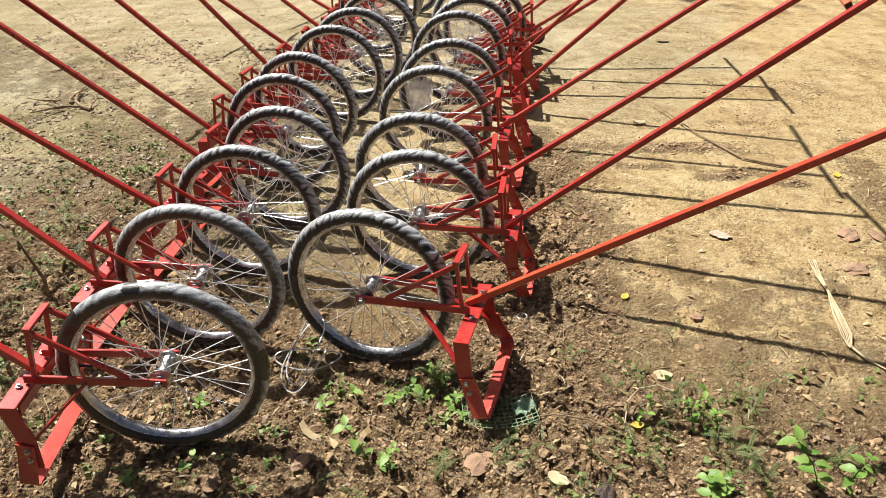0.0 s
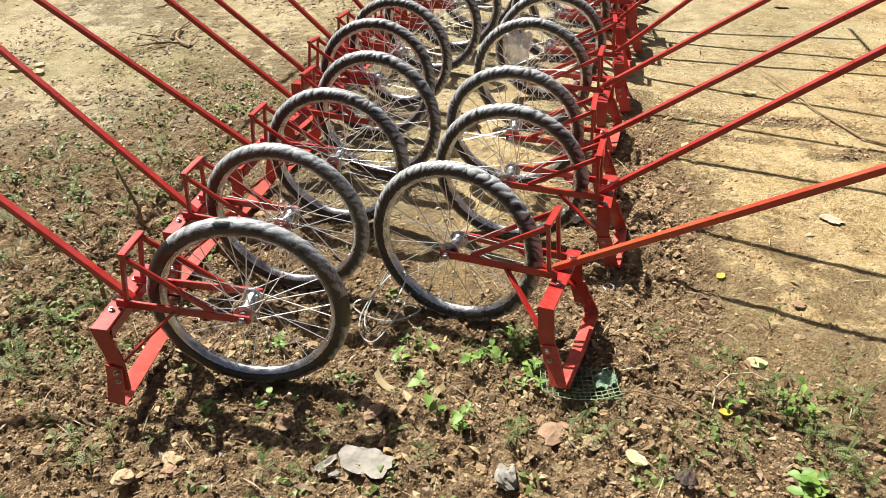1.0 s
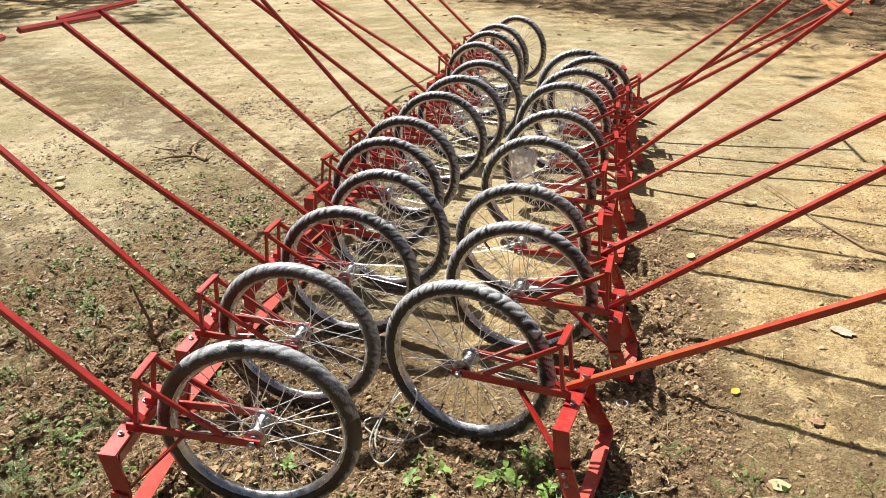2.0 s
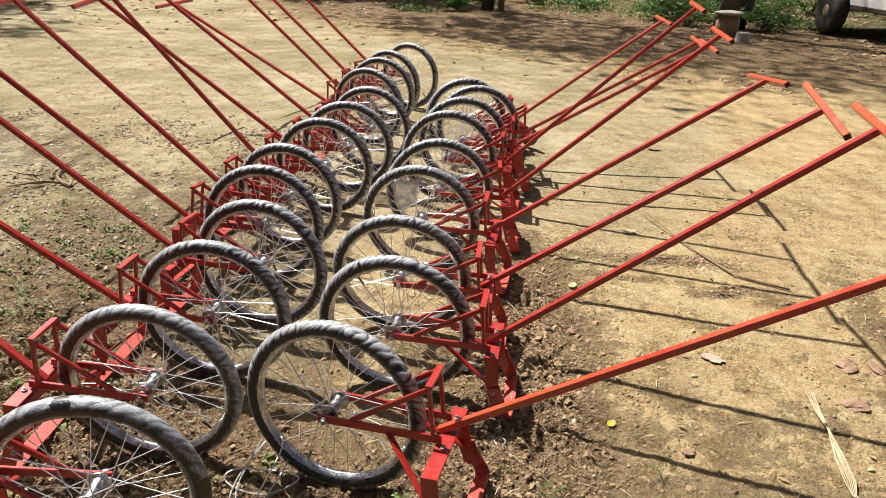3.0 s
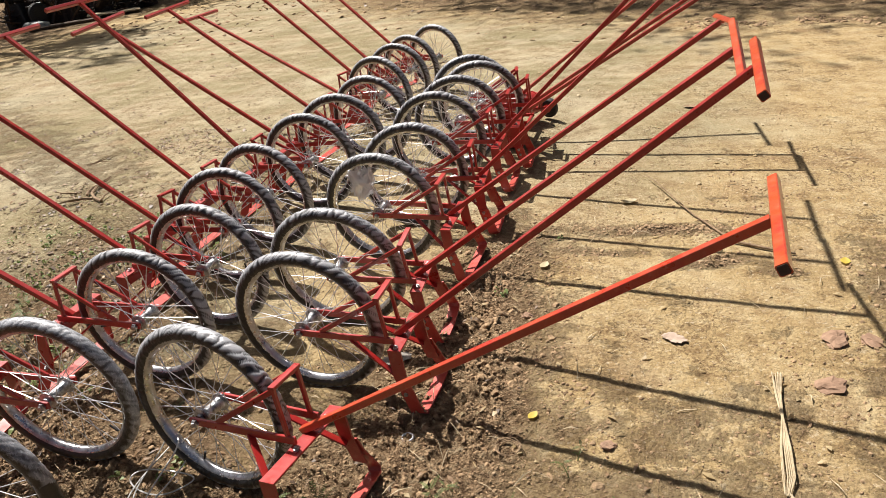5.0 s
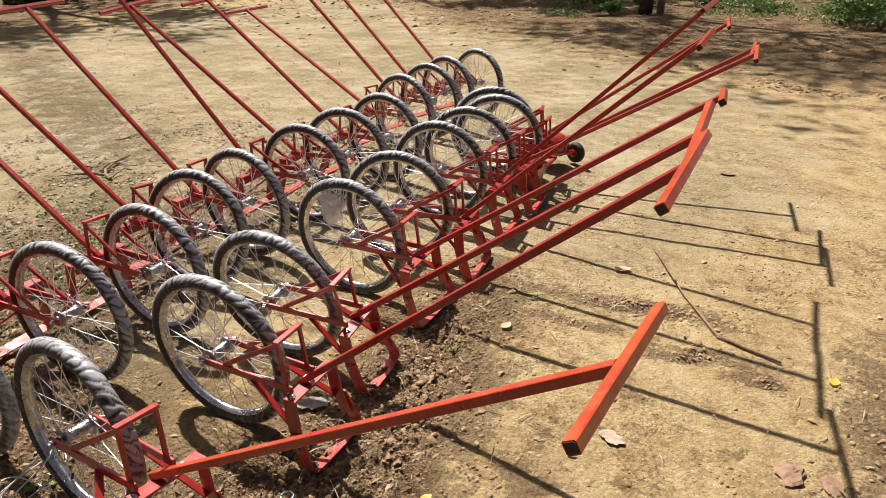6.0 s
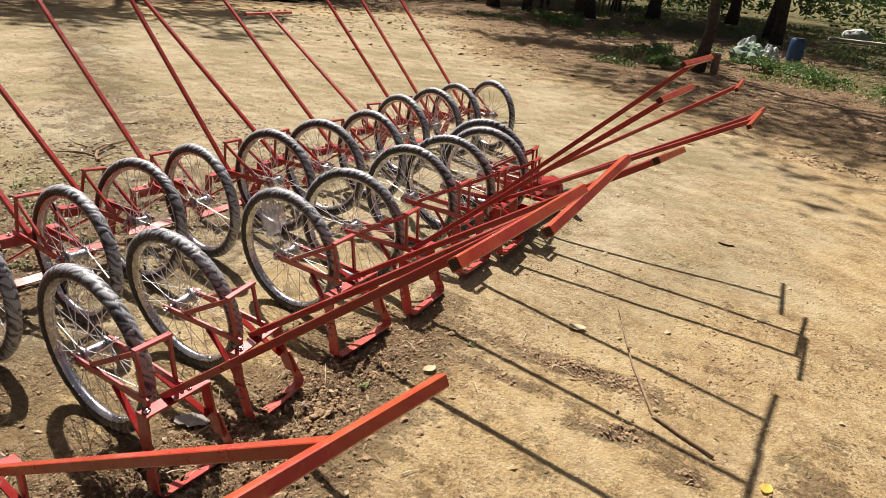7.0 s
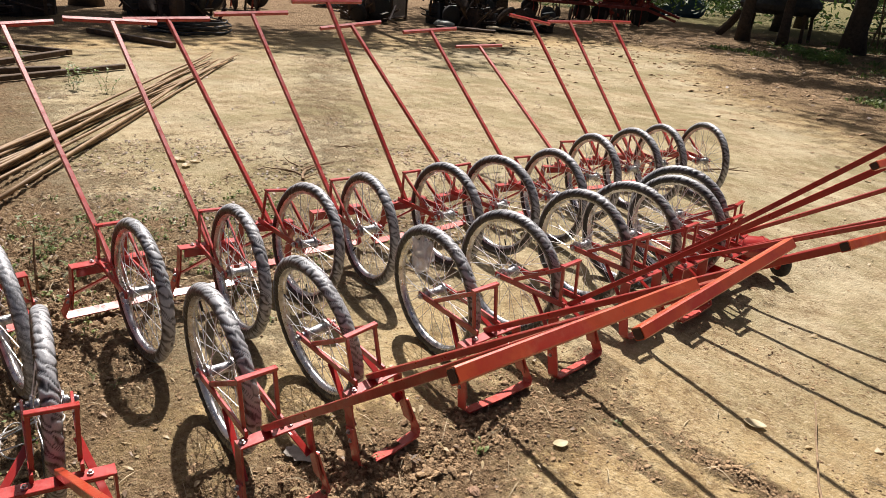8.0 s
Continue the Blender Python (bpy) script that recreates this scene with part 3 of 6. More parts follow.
# right-hand row
hoe((-0.008, 0.003, 0.241), (1.243, -0.030, 0.815), -3.8, half=0.175, shift=-0.03, tyre=0, yaw=-7.0, kind=2, pitch=3.0)
hoe((0.062, 0.415, 0.240), (1.245, 0.400, 0.950), 2.2, half=0.115, shift=0.02, tyre=1, yaw=-1.3)
hoe((0.009, 0.745, 0.240), (1.230, 0.725, 0.918), 7.9, half=0.106, tyre=0, yaw=1.4)
hoe((-0.014, 1.236, 0.243), (1.232, 1.318, 0.880), 3.5, half=0.145, tyre=1, yaw=-1.8, cross=(3.5, -10.5))
hoe((0.008, 1.580), (1.130, 1.700, 0.980), half=0.14, tyre=0)
hoe((-0.015, 2.035), (1.090, 2.090, 1.045), half=0.14, tyre=1)
hoe((0.020, 2.315), (1.270, 2.560, 0.810), half=0.14, tyre=0, yaw=6)
hoe((0.070, 2.590), (1.250, 2.760, 0.800), half=0.14, tyre=1, yaw=5, blade=False)
hoe((-0.020, 2.745), (1.100, 3.120, 0.865), half=0.14, tyre=0, yaw=12, blade=False)
# left-hand row
hoe((-0.418, -0.383, 0.252), (-1.620, -0.400, 0.950), 2.5, half=0.160, tyre=3, kind=1, label=FILM, yaw=191.9, pitch=7.5, rake=0.085)
hoe((-0.507, -0.005, 0.243), (-1.720, 0.050, 0.960), -0.5, half=0.150, tyre=2, kind=1, label=FILM, yaw=184.0, pitch=3.5, rake=0.02)
hoe((-0.513, 0.380, 0.242), (-1.740, 0.266, 0.949), 0.9, half=0.165, tyre=1, kind=1, yaw=183.0, cross=(188, -4), pitch=3.5, rake=0.02)
hoe((-0.499, 0.715, 0.243), (-1.720, 0.682, 0.973), 1.9, half=0.140, tyre=0, kind=1, yaw=178.8, cross=(180, 0), pitch=3, rake=0.02)
hoe((-0.627, 1.055, 0.241), (-1.779, 0.947, 0.978), 7.4, half=0.150, tyre=1, kind=1, yaw=183.8, cross=(172, -10), pitch=2.5, rake=0.02)
hoe((-0.629, 1.351, 0.249), (-1.776, 1.368, 1.014), -0.5, half=0.150, tyre=0, kind=1, yaw=175.9, cross=(178, -2), pitch=2.5, rake=0.02)
hoe((-0.600, 1.760), (-1.644, 1.726, 1.093), half=0.150, tyre=1, kind=1, cross=(174, -2))
hoe((-0.570, 2.070), (-1.800, 1.973, 0.963), half=0.150, tyre=0, kind=1, cross=(178, -6))
hoe((-0.530, 2.405), (-1.787, 2.531, 0.942), half=0.150, tyre=1, kind=1, cross=(176, -4))
hoe((-0.660, 2.870), (-2.089, 3.220, 0.807), half=0.150, tyre=0, kind=1, cross=(172, -2))
hoe((-0.670, 3.250), (-1.879, 3.487, 1.012), half=0.150, tyre=1, kind=1, cross=(176, 8))
hoe((-0.675, 3.540), (-1.917, 3.951, 1.000), half=0.150, tyre=0, kind=1, cross=(164, -2))
hoe((-0.600, 3.900), (-1.839, 4.357, 1.017), half=0.150, tyre=1, kind=1)


def at_ground(x, y, rz=0):
    return pose(x, y, ground_z(x, y), 0, 0, rz)


# ---- seed drill at the far end of the right-hand row ----
def seed_drill():
    ob = thing("seed_drill", "red-painted hand seed drill with drum, hopper and small black wheel", "seed drill", at_ground(0.22, 2.85))
    bm = bmesh.new()
    rings = []
    for f, z in ((0.72, 0.004), (0.80, 0.025), (1.0, 0.10), (1.0, 0.125), (0.93, 0.125), (0.90, 0.09)):
        rings.append([bm.verts.new((0.03 + sx * 0.075 * f, -0.26 + sy * 0.065 * f, z)) for sx, sy in ((-1, -1), (1, -1), (1, 1), (-1, 1))])
    for q, r in zip(rings, rings[1:]):
        for j in range(4):
            bm.faces.new((q[j], q[(j + 1) % 4], r[(j + 1) % 4], r[j]))
    bm.faces.new(rings[0][::-1])
    bm.faces.new(rings[-1])
    part("seed_box", bm, RED, ob, "open red sheet-metal seed box")
    bm = bmesh.new()
    turned(bm, [(0.022, 0.0), (0.024, 0.04), (0.078, 0.13), (0.080, 0.155), (0.073, 0.155), (0.068, 0.13), (0.015, 0.05)], 20, "Z", (-0.05, -0.08, 0.035))
    part("hopper", bm, RED, ob, "red funnel-shaped hopper", True)
    bm = bmesh.new()
    turned(bm, [(0.0, -0.105), (0.040, -0.100), (0.062, -0.080), (0.068, -0.055), (0.068, 0.055), (0.062, 0.080), (0.040, 0.100), (0.0, 0.105)], 24)
    drum = part("drum", bm, RED, ob, "rounded red seed drum", True, pose(0.02, 0.18, 0.115, 0, 0, -40))
    for y in (-0.055, 0.055):
        bm = bmesh.new()
        turned(bm, [(0.066, y - 0.004), (0.072, y - 0.004), (0.072, y + 0.004), (0.066, y + 0.004)], 24)
        part("band", bm, RED, drum)
    for a, b, w in (((-0.06, -0.34, 0.075), (-0.06, 0.24, 0.085), 0.020), ((0.075, -0.32, 0.075), (0.075, 0.10, 0.075), 0.018), ((-0.08, -0.17, 0.09), (0.10, -0.17, 0.09), 0.018), ((-0.08, 0.06, 0.085), (0.09, 0.06, 0.085), 0.018)):
        part("frame_bar", box_between(bmesh.new(), a, b, w, w), RED, ob)
    part("shoe", box_between(bmesh.new(), (-0.05, -0.08, 0.08), (-0.04, -0.08, -0.01), 0.02, 0.05), RED, ob)
    for s in (-1, 1):
        part("wheel_arm", box_between(bmesh.new(), (0.06 + 0.014 * s, 0.14 + 0.030 * s, 0.085), (0.145 + 0.008 * s, 0.28 + 0.030 * s, 0.062), 0.010, 0.014), RED, ob)
    bm = bmesh.new()
    turned(bm, [(0.028, -0.020), (0.052, -0.022), (0.060, -0.013), (0.062, 0.0), (0.060, 0.013), (0.052, 0.022), (0.028, 0.020)], 26)
    w = part("ground_wheel", bm, RUBBER, ob, "small black rubber ground wheel", True, pose(0.145, 0.28, 0.061, 0, 0, -25))
    bm = bmesh.new()
    turned(bm, [(0.012, -0.030), (0.026, -0.024), (0.028, -0.016), (0.028, 0.016), (0.026, 0.024), (0.012, 0.030)], 16)
    part("wheel_hub", bm, RED, w)
    return ob


seed_drill()


# ---- the yard's edge: trees, sheds' clutter, plants ----
def leaf_cloud(bm, centre, radii, count, size, r):
    """Small bent leaves scattered through a lumpy crown."""
    c = Vector(centre)
    lumps = [Vector((r.gauss(0, 0.5), r.gauss(0, 0.5), r.gauss(0, 0.45))) for _ in range(11)]
    for _ in range(count):
        l = r.choice(lumps)
        p = Vector((l.x + r.gauss(0, 0.20), l.y + r.gauss(0, 0.20), l.z + r.gauss(0, 0.17)))
        p = c + Vector((p.x * radii[0], p.y * radii[1], p.z * radii[2]))
        u = Vector((r.gauss(0, 1), r.gauss(0, 1), r.gauss(0, 0.5))).normalized()
        v = u.cross(Vector((r.gauss(0, 1), r.gauss(0, 1), r.gauss(0, 1)))).normalized()
        w = u.cross(v) * 0.25
        k = size * r.uniform(0.6, 1.3)
        a = bm.verts.new(p - u * k)
        b = bm.verts.new(p + v * k * 0.4 + w * k)
        d = bm.verts.new(p + u * k)
        e = bm.verts.new(p - v * k * 0.4 + w * k)
        bm.faces.new((a, b, d))
        bm.faces.new((a, d, e))


def tree(x, y, r0, height, crown_r, leaves, seed, label, lean=0.0, leaf=0.11, shade_boughs=()):
    r = random.Random(seed)
    ob = thing("tree", label, "tree", pose(x, y, ground_z(x, y) - 0.03), "trees at the yard's edge")
    bm = bmesh.new()
    pts = [Vector((0, 0, 0))]
    n = 9
    for k in range(1, n + 1):
        pts.append(Vector((lean * k / n + r.gauss(0, 0.03), r.gauss(0, 0.03), height * 0.62 * k / n)))
    tube(bm, pts, r0, 12, False, [1.35] + [1.05 - 0.5 * k / n for k in range(1, n + 1)])
    part("trunk", bm, BARK, ob, "", True)
    for k in range(5):
        a = 2 * math.pi * k / 5 + r.uniform(0, 1)
        st = pts[r.randint(6, n)]
        end = st + Vector((math.cos(a) * crown_r * 0.7, math.sin(a) * crown_r * 0.7, height * r.uniform(0.12, 0.3)))
        mid = (st + end) / 2 + Vector((r.gauss(0, 0.15), r.gauss(0, 0.15), 0.25))
        bm = bmesh.new()
        tube(bm, [st, st.lerp(mid, 0.5), mid, mid.lerp(end, 0.5), end], r0 * 0.45, 7, False, [1, 0.8, 0.62, 0.42, 0.2])
        part("limb", bm, BARK, ob, "", True)
    bm = bmesh.new()
    leaf_cloud(bm, (lean, 0, height * 0.78), (crown_r, crown_r, height * 0.24), leaves, leaf, r)
    part("crown", bm, CROWN, ob, "loose green crown of small leaves")
    # unseen long limbs with leaf clusters, added to throw dappled shade on the yard
    for dx, dy, z, rad, count in shade_boughs:
        st, end = pts[6], Vector((dx, dy, z))
        bm = bmesh.new()
        tube(bm, [st, st.lerp(end, 0.3) + Vector((0, 0, 0.3)), st.lerp(end, 0.65) + Vector((0, 0, 0.3)), end, end * 1.12], r0 * 0.4, 7, False, [1, 0.8, 0.55, 0.3, 0.1])
        part("limb", bm, BARK, ob, "", True)
        bm = bmesh.new()
        leaf_cloud(bm, end, (rad, rad, rad * 0.5), count, leaf, r)
        part("bough", bm, CROWN, ob)
    return ob


tree(-0.70, 11.1, 0.085, 9.5, 3.2, 2500, 1, "slim dark-barked tree beside a concrete block", 0.14, 0.11, ((-0.9, -3.3, 6.2, 1.0, 70), (-0.2, -2.2, 6.6, 1.2, 200), (-2.0, -1.5, 6.5, 1.1, 200), (-3.6, 0.0, 6.8, 1.2, 420), (-4.6, 0.8, 7.2, 1.2, 300)))
tree(2.93, 9.70, 0.125, 10.0, 3.8, 1000, 2, "dark-barked tree with a stone slab at its foot")
tree(-0.73, 20.3, 0.14, 8.0, 4.0, 500, 3, "slim dark-barked tree behind white sacks", 0.0, 0.17)
tree(3.70, 15.6, 0.11, 7.5, 2.4, 900, 4, "slim dark tree among green weeds", 0.3)
tree(-8.80, 19.4, 0.17, 8.0, 4.4, 3800, 5, "dark-barked tree at the edge of the yard", 0.0, 0.18, ((1.0, -4.4, 8.0, 1.6, 500),))
tree(-7.70, 19.5, 0.13, 8.0, 3.6, 2400, 6, "dark-barked tree at the edge of the yard", 0.0, 0.18)
tree(-7.10, 26.0, 0.16, 8.0, 4.2, 2500, 7, "dark-barked tree far behind the yard", 0.0, 0.2)
tree(-5.00, 23.5, 0.20, 8.5, 4.2, 1400, 8, "dark-barked tree far behind the yard", 0.0, 0.2)
tree(-1.10, 22.0, 0.18, 8.0, 4.0, 450, 9, "dark-barked tree far behind the yard", 0.0, 0.2)
tree(3.80, 29.0, 0.20, 9.0, 3.4, 900, 10, "dark-barked tree far behind the weeds", 0.0, 0.2)
tree(-6.20, 20.4, 0.28, 9.5, 5.0, 4300, 11, "thick dark tree trunk beside a covered cart", 0.0, 0.18, ((0.2, -5.4, 8.5, 1.6, 520),))
tree(-13.4, 9.70, 0.24, 9.0, 2.6, 2600, 12, "grey-barked tree beside a workshop clutter", 0.0, 0.16, ((3.4, -0.6, 7.6, 0.9, 90),))
# The shady trees below are added to throw shade over clutter and far ground
tree(-14.5, 3.5, 0.26, 9.0, 3.6, 4200, 13, "added shade tree over dark scrap heaps", 0.0, 0.18)
tree(-15.5, 16.0, 0.26, 9.5, 5.0, 6500, 14, "added shade tree over red farm machines", 0.0, 0.18)
tree(-17.0, 24.0, 0.26, 9.5, 5.6, 6500, 15, "added shade tree far behind the yard", 0.0, 0.2)
tree(-11.5, 27.0, 0.26, 9.5, 5.6, 6500, 16, "added shade tree far behind the yard", 0.0, 0.2)
tree(7.50, 19.0, 0.22, 9.0, 3.0, 900, 17, "dark-barked tree behind a white van")
tree(-3.20, 27.5, 0.20, 9.0, 4.8, 700, 18, "dark-barked tree far behind the yard", 0.0, 0.2)
tree(-13.0, 32.0, 0.24, 9.5, 5.6, 5000, 19, "added shade tree far behind the yard", 0.0, 0.22)
tree(-7.50, 32.5, 0.22, 9.5, 5.6, 5000, 20, "added shade tree far behind the yard", 0.0, 0.22)


def lumpy(bm, centre, radii, seed, seg=14, rings=9, amount=0.25, flat=True):
    """A crumpled, sagging heap."""
    r = random.Random(seed)
    off = Vector((r.uniform(0, 50), r.uniform(0, 50), r.uniform(0, 50)))
    rows = []
    for i in range(rings + 1):
        t = math.pi * i / rings
        row = []
        for j in range(seg):
            a = 2 * math.pi * j / seg
            d = Vector((math.sin(t) * math.cos(a), math.sin(t) * math.sin(a), math.cos(t)))
            f = 1 + amount * noise.noise(d * 1.7 + off) + amount * 0.5 * noise.noise(d * 5 + off)
            p = Vector((d.x * radii[0] * f, d.y * radii[1] * f, d.z * radii[2] * f))
            if flat:
                p.z = max(p.z, -radii[2] * 0.55)
            row.append(bm.verts.new(Vector(centre) + p))
        rows.append(row)
    for q, s in zip(rows, rows[1:]):
        for j in range(seg):
            bm.faces.new((q[j], q[(j + 1) % seg], s[(j + 1) % seg], s[j]))
    return bm


# sacks, barrel, drum, bucket, block and slab by the trees
for x, y, rad, mat, lab, seed in ((-0.36, 13.8, (0.30, 0.24, 0.22), SACK_GREEN, "slumped green and white woven sack", 1), (-0.02, 13.75, (0.17, 0.18, 0.22), SACK, "slumped dirty white woven sack", 2), (-0.50, 14.1, (0.20, 0.18, 0.26), SACK, "slumped dirty white woven sack", 3)):
    thing("sack", lab, "sack", at_ground(x, y), "sacks by the tree", bm=lumpy(bmesh.new(), (0, 0, rad[2] * 0.55), rad, seed, 26, 16, 0.55), material=mat)
barrel = thing("barrel", "blue plastic barrel standing among the weeds", "barrel", at_ground(0.27, 15.0) @ Matrix.Scale(0.57, 4))
bm = bmesh.new()
turned(bm, [(0.20, 0), (0.235, 0.03), (0.25, 0.2), (0.26, 0.45), (0.25, 0.7), (0.23, 0.84), (0.20, 0.88), (0.19, 0.86)], 24, "Z")
part("body", bm, BLUE, barrel, "", True)
bm = bmesh.new()
turned(bm, [(0.21, 0.862), (0.215, 0.885), (0.06, 0.895), (0.0, 0.895)], 24, "Z")
part("lid", bm, BLACK, barrel)
drum = thing("drum", "black plastic drum leaning beside the thick tree", "drum", at_ground(3.22, 10.3) @ pose(0, 0, 0, 0, 5, 0) @ Matrix.Scale(0.9, 4))
bm = bmesh.new()
turned(bm, [(0.17, 0), (0.19, 0.02), (0.215, 0.25), (0.225, 0.5), (0.21, 0.58), (0.225, 0.60), (0.225, 0.63), (0.205, 0.635), (0.195, 0.45)], 24, "Z")
part("body", bm, BLACK, drum, "", True)
bm = bmesh.new()
turned(bm, [(0.226, 0.60), (0.236, 0.605), (0.236, 0.625), (0.226, 0.63)], 24, "Z")
part("rim_band", bm, BLACK, drum)
bucket = thing("bucket", "upturned white plastic bucket on the bare earth", "bucket", at_ground(3.0, 8.75) @ Matrix.Scale(0.82, 4))
bm = bmesh.new()
turned(bm, [(0.125, 0), (0.125, 0.012), (0.118, 0.014), (0.10, 0.15), (0.092, 0.158), (0.0, 0.158)], 22, "Z")
part("body", bm, CONCRETE, bucket)
slab = thing("stone_slab", "rough stone slab set on stones against the tree", "stone slab", at_ground(2.92, 9.36))
part("top", lumpy(bmesh.new(), (0, 0, 0.31), (0.20, 0.13, 0.035), 5, 16, 8, 0.12, False), CONCRETE, slab, "", True)
part("support", lumpy(bmesh.new(), (0.0, 0.02, 0.12), (0.18, 0.12, 0.17), 6, 14, 8, 0.2), STONE, slab, "", True)
block = thing("concrete_block", "squared pale concrete post stub beside the slim tree", "concrete block", at_ground(-0.47, 11.2))
part("body", box_between(bmesh.new(), (0, 0, 0), (0, 0, 0.30), 0.11, 0.11, 0.012, (0, 1, 0)), STONE, block)
part("top", box_between(bmesh.new(), (0, 0, 0.30), (0, 0, 0.325), 0.115, 0.115, 0.008, (0, 1, 0)), CONCRETE, block, "pale top")


def car():
    ob = thing("van", "white parked van with ribbed side panels", "van", at_ground(5.68, 9.19, 110))
    bm = bmesh.new()
    prof = [(-2.0, 0.46), (-2.03, 0.7), (-1.98, 1.75), (-1.9, 1.82), (0.95, 1.82), (1.05, 1.75), (1.5, 1.12), (2.0, 0.95), (2.06, 0.6), (2.0, 0.46), (1.72, 0.46), (1.66, 0.62), (1.50, 0.76), (1.30, 0.80), (1.10, 0.76), (0.94, 0.62), (0.88, 0.46), (-0.83, 0.46), (-0.89, 0.62), (-1.05, 0.76), (-1.25, 0.80), (-1.45, 0.76), (-1.61, 0.62), (-1.67, 0.46)]
    left = [bm.verts.new((x, -0.82, z)) for x, z in prof]
    right = [bm.verts.new((x, 0.82, z)) for x, z in prof]
    bm.faces.new(left[::-1])
    bm.faces.new(right)
    for k in range(len(prof)):
        n = (k + 1) % len(prof)
        bm.faces.new((left[k], left[n], right[n], right[k]))
    bmesh.ops.recalc_face_normals(bm, faces=bm.faces)
    part("body", bm, WHITE, ob)
    for sy in (-1, 1):
        part("side_window", box_between(bmesh.new(), (0.35, sy * 0.822, 1.40), (1.05, sy * 0.822, 1.40), 0.008, 0.36, 0.002), DARK_GLASS, ob)
        for k in range(9):
            part("rib", box_between(bmesh.new(), (-1.85 + 0.22 * k, sy * 0.824, 0.84), (-1.85 + 0.22 * k, sy * 0.824, 1.7), 0.05, 0.016, 0.004, (0, 1, 0)), WHITE, ob)
        part("sill", box_between(bmesh.new(), (-0.80, sy * 0.80, 0.43), (0.86, sy * 0.80, 0.43), 0.05, 0.07, 0.01), RUST, ob)
        for sx in (-1.25, 1.3):
            bm = bmesh.new()
            turned(bm, [(0.17, -0.09), (0.30, -0.10), (0.33, -0.07), (0.33, 0.07), (0.30, 0.10), (0.17, 0.09)], 26, "Y")
            w = part("wheel", bm, RUBBER, ob, "", True, pose(sx, sy * 0.74, 0.33, 0, 0, -14 if sx > 0 else 0))
            bm = bmesh.new()
            turned(bm, [(0.0, -0.10), (0.06, -0.10), (0.17, -0.06), (0.17, 0.06), (0.06, 0.10), (0.0, 0.10)], 18, "Y")
            part("rim", bm, STONE, w, "dusty brown wheel disc")
    part("bumper", box_between(bmesh.new(), (2.08, -0.8, 0.52), (2.08, 0.8, 0.52), 0.10, 0.18, 0.03), BLACK, ob)
    part("underside", box_between(bmesh.new(), (-1.95, 0, 0.40), (1.95, 0, 0.40), 1.0, 0.10, 0.01), RUST, ob)
    return ob


car()


def plank(a, b, w, h, material, label, name="plank"):
    a, b = Vector(a), Vector(b)
    mid = (a + b) / 2
    thing(name, label, name.replace("_", " "), Matrix.Translation(mid), bm=box_between(bmesh.new(), a - mid, b - mid, w, h, 0.006), material=material)


def on(x, y, z=0.0):
    return (x, y, ground_z(x, y) + z)


plank(on(0.2, 25.0, 0.1), on(2.2, 25.4, 0.1), 0.5, 0.08, CONCRETE, "pale sheet lying flat in the grass")
thing("cloth", "crumpled white cloth lying in the grass", "cloth", at_ground(0.9, 28.0), bm=lumpy(bmesh.new(), (0, 0, 0.12), (0.5, 0.4, 0.22), 9), material=SACK, smooth=True)

# the clutter at the far left: old timber, wire coil, scrap, red machines
plank(on(-6.38, 1.95, 0.04), on(-5.3, -0.6, 0.04), 0.06, 0.05, TIMBER, "old dark timber beam on the ground")
plank(on(-6.25, 1.30, 0.05), on(-6.05, -0.9, 0.05), 0.07, 0.06, TIMBER, "old dark timber beam on the ground")
plank(on(-7.40, 1.65, 0.05), on(-8.9, 0.5, 0.05), 0.06, 0.06, TIMBER, "old dark timber beam on the ground")
plank(on(-7.40, 1.58, 0.05), on(-6.3, 0.25, 0.05), 0.06, 0.06, TIMBER, "old dark timber beam on the ground")
plank(on(-8.05, 3.05, 0.04), on(-9.7, 2.4, 0.04), 0.09, 0.07, TIMBER, "dark timber plank on the ground")
coil = thing("wire_coil", "coil of black wire lying on the ground", "wire coil", at_ground(-10.0, 3.95))
for k in range(7):
    rr = 0.62 + 0.07 * math.sin(k * 2.1)
    bm = bmesh.new()
    tube(bm, [(rr * math.cos(2 * math.pi * j / 30), rr * math.sin(2 * math.pi * j / 30), 0.02 + 0.028 * k + 0.01 * math.sin(j * 1.3 + k)) for j in range(30)], 0.014, 6, True)
    part("turn", bm, BLACK, coil)
heap_of = lambda x, y, rad, mat, lab, seed, nm="scrap_heap": thing(nm, lab, nm.replace("_", " "), at_ground(x, y), bm=lumpy(bmesh.new(), (0, 0, rad[2] * 0.55), rad, seed, 22, 14, 0.45), material=mat)


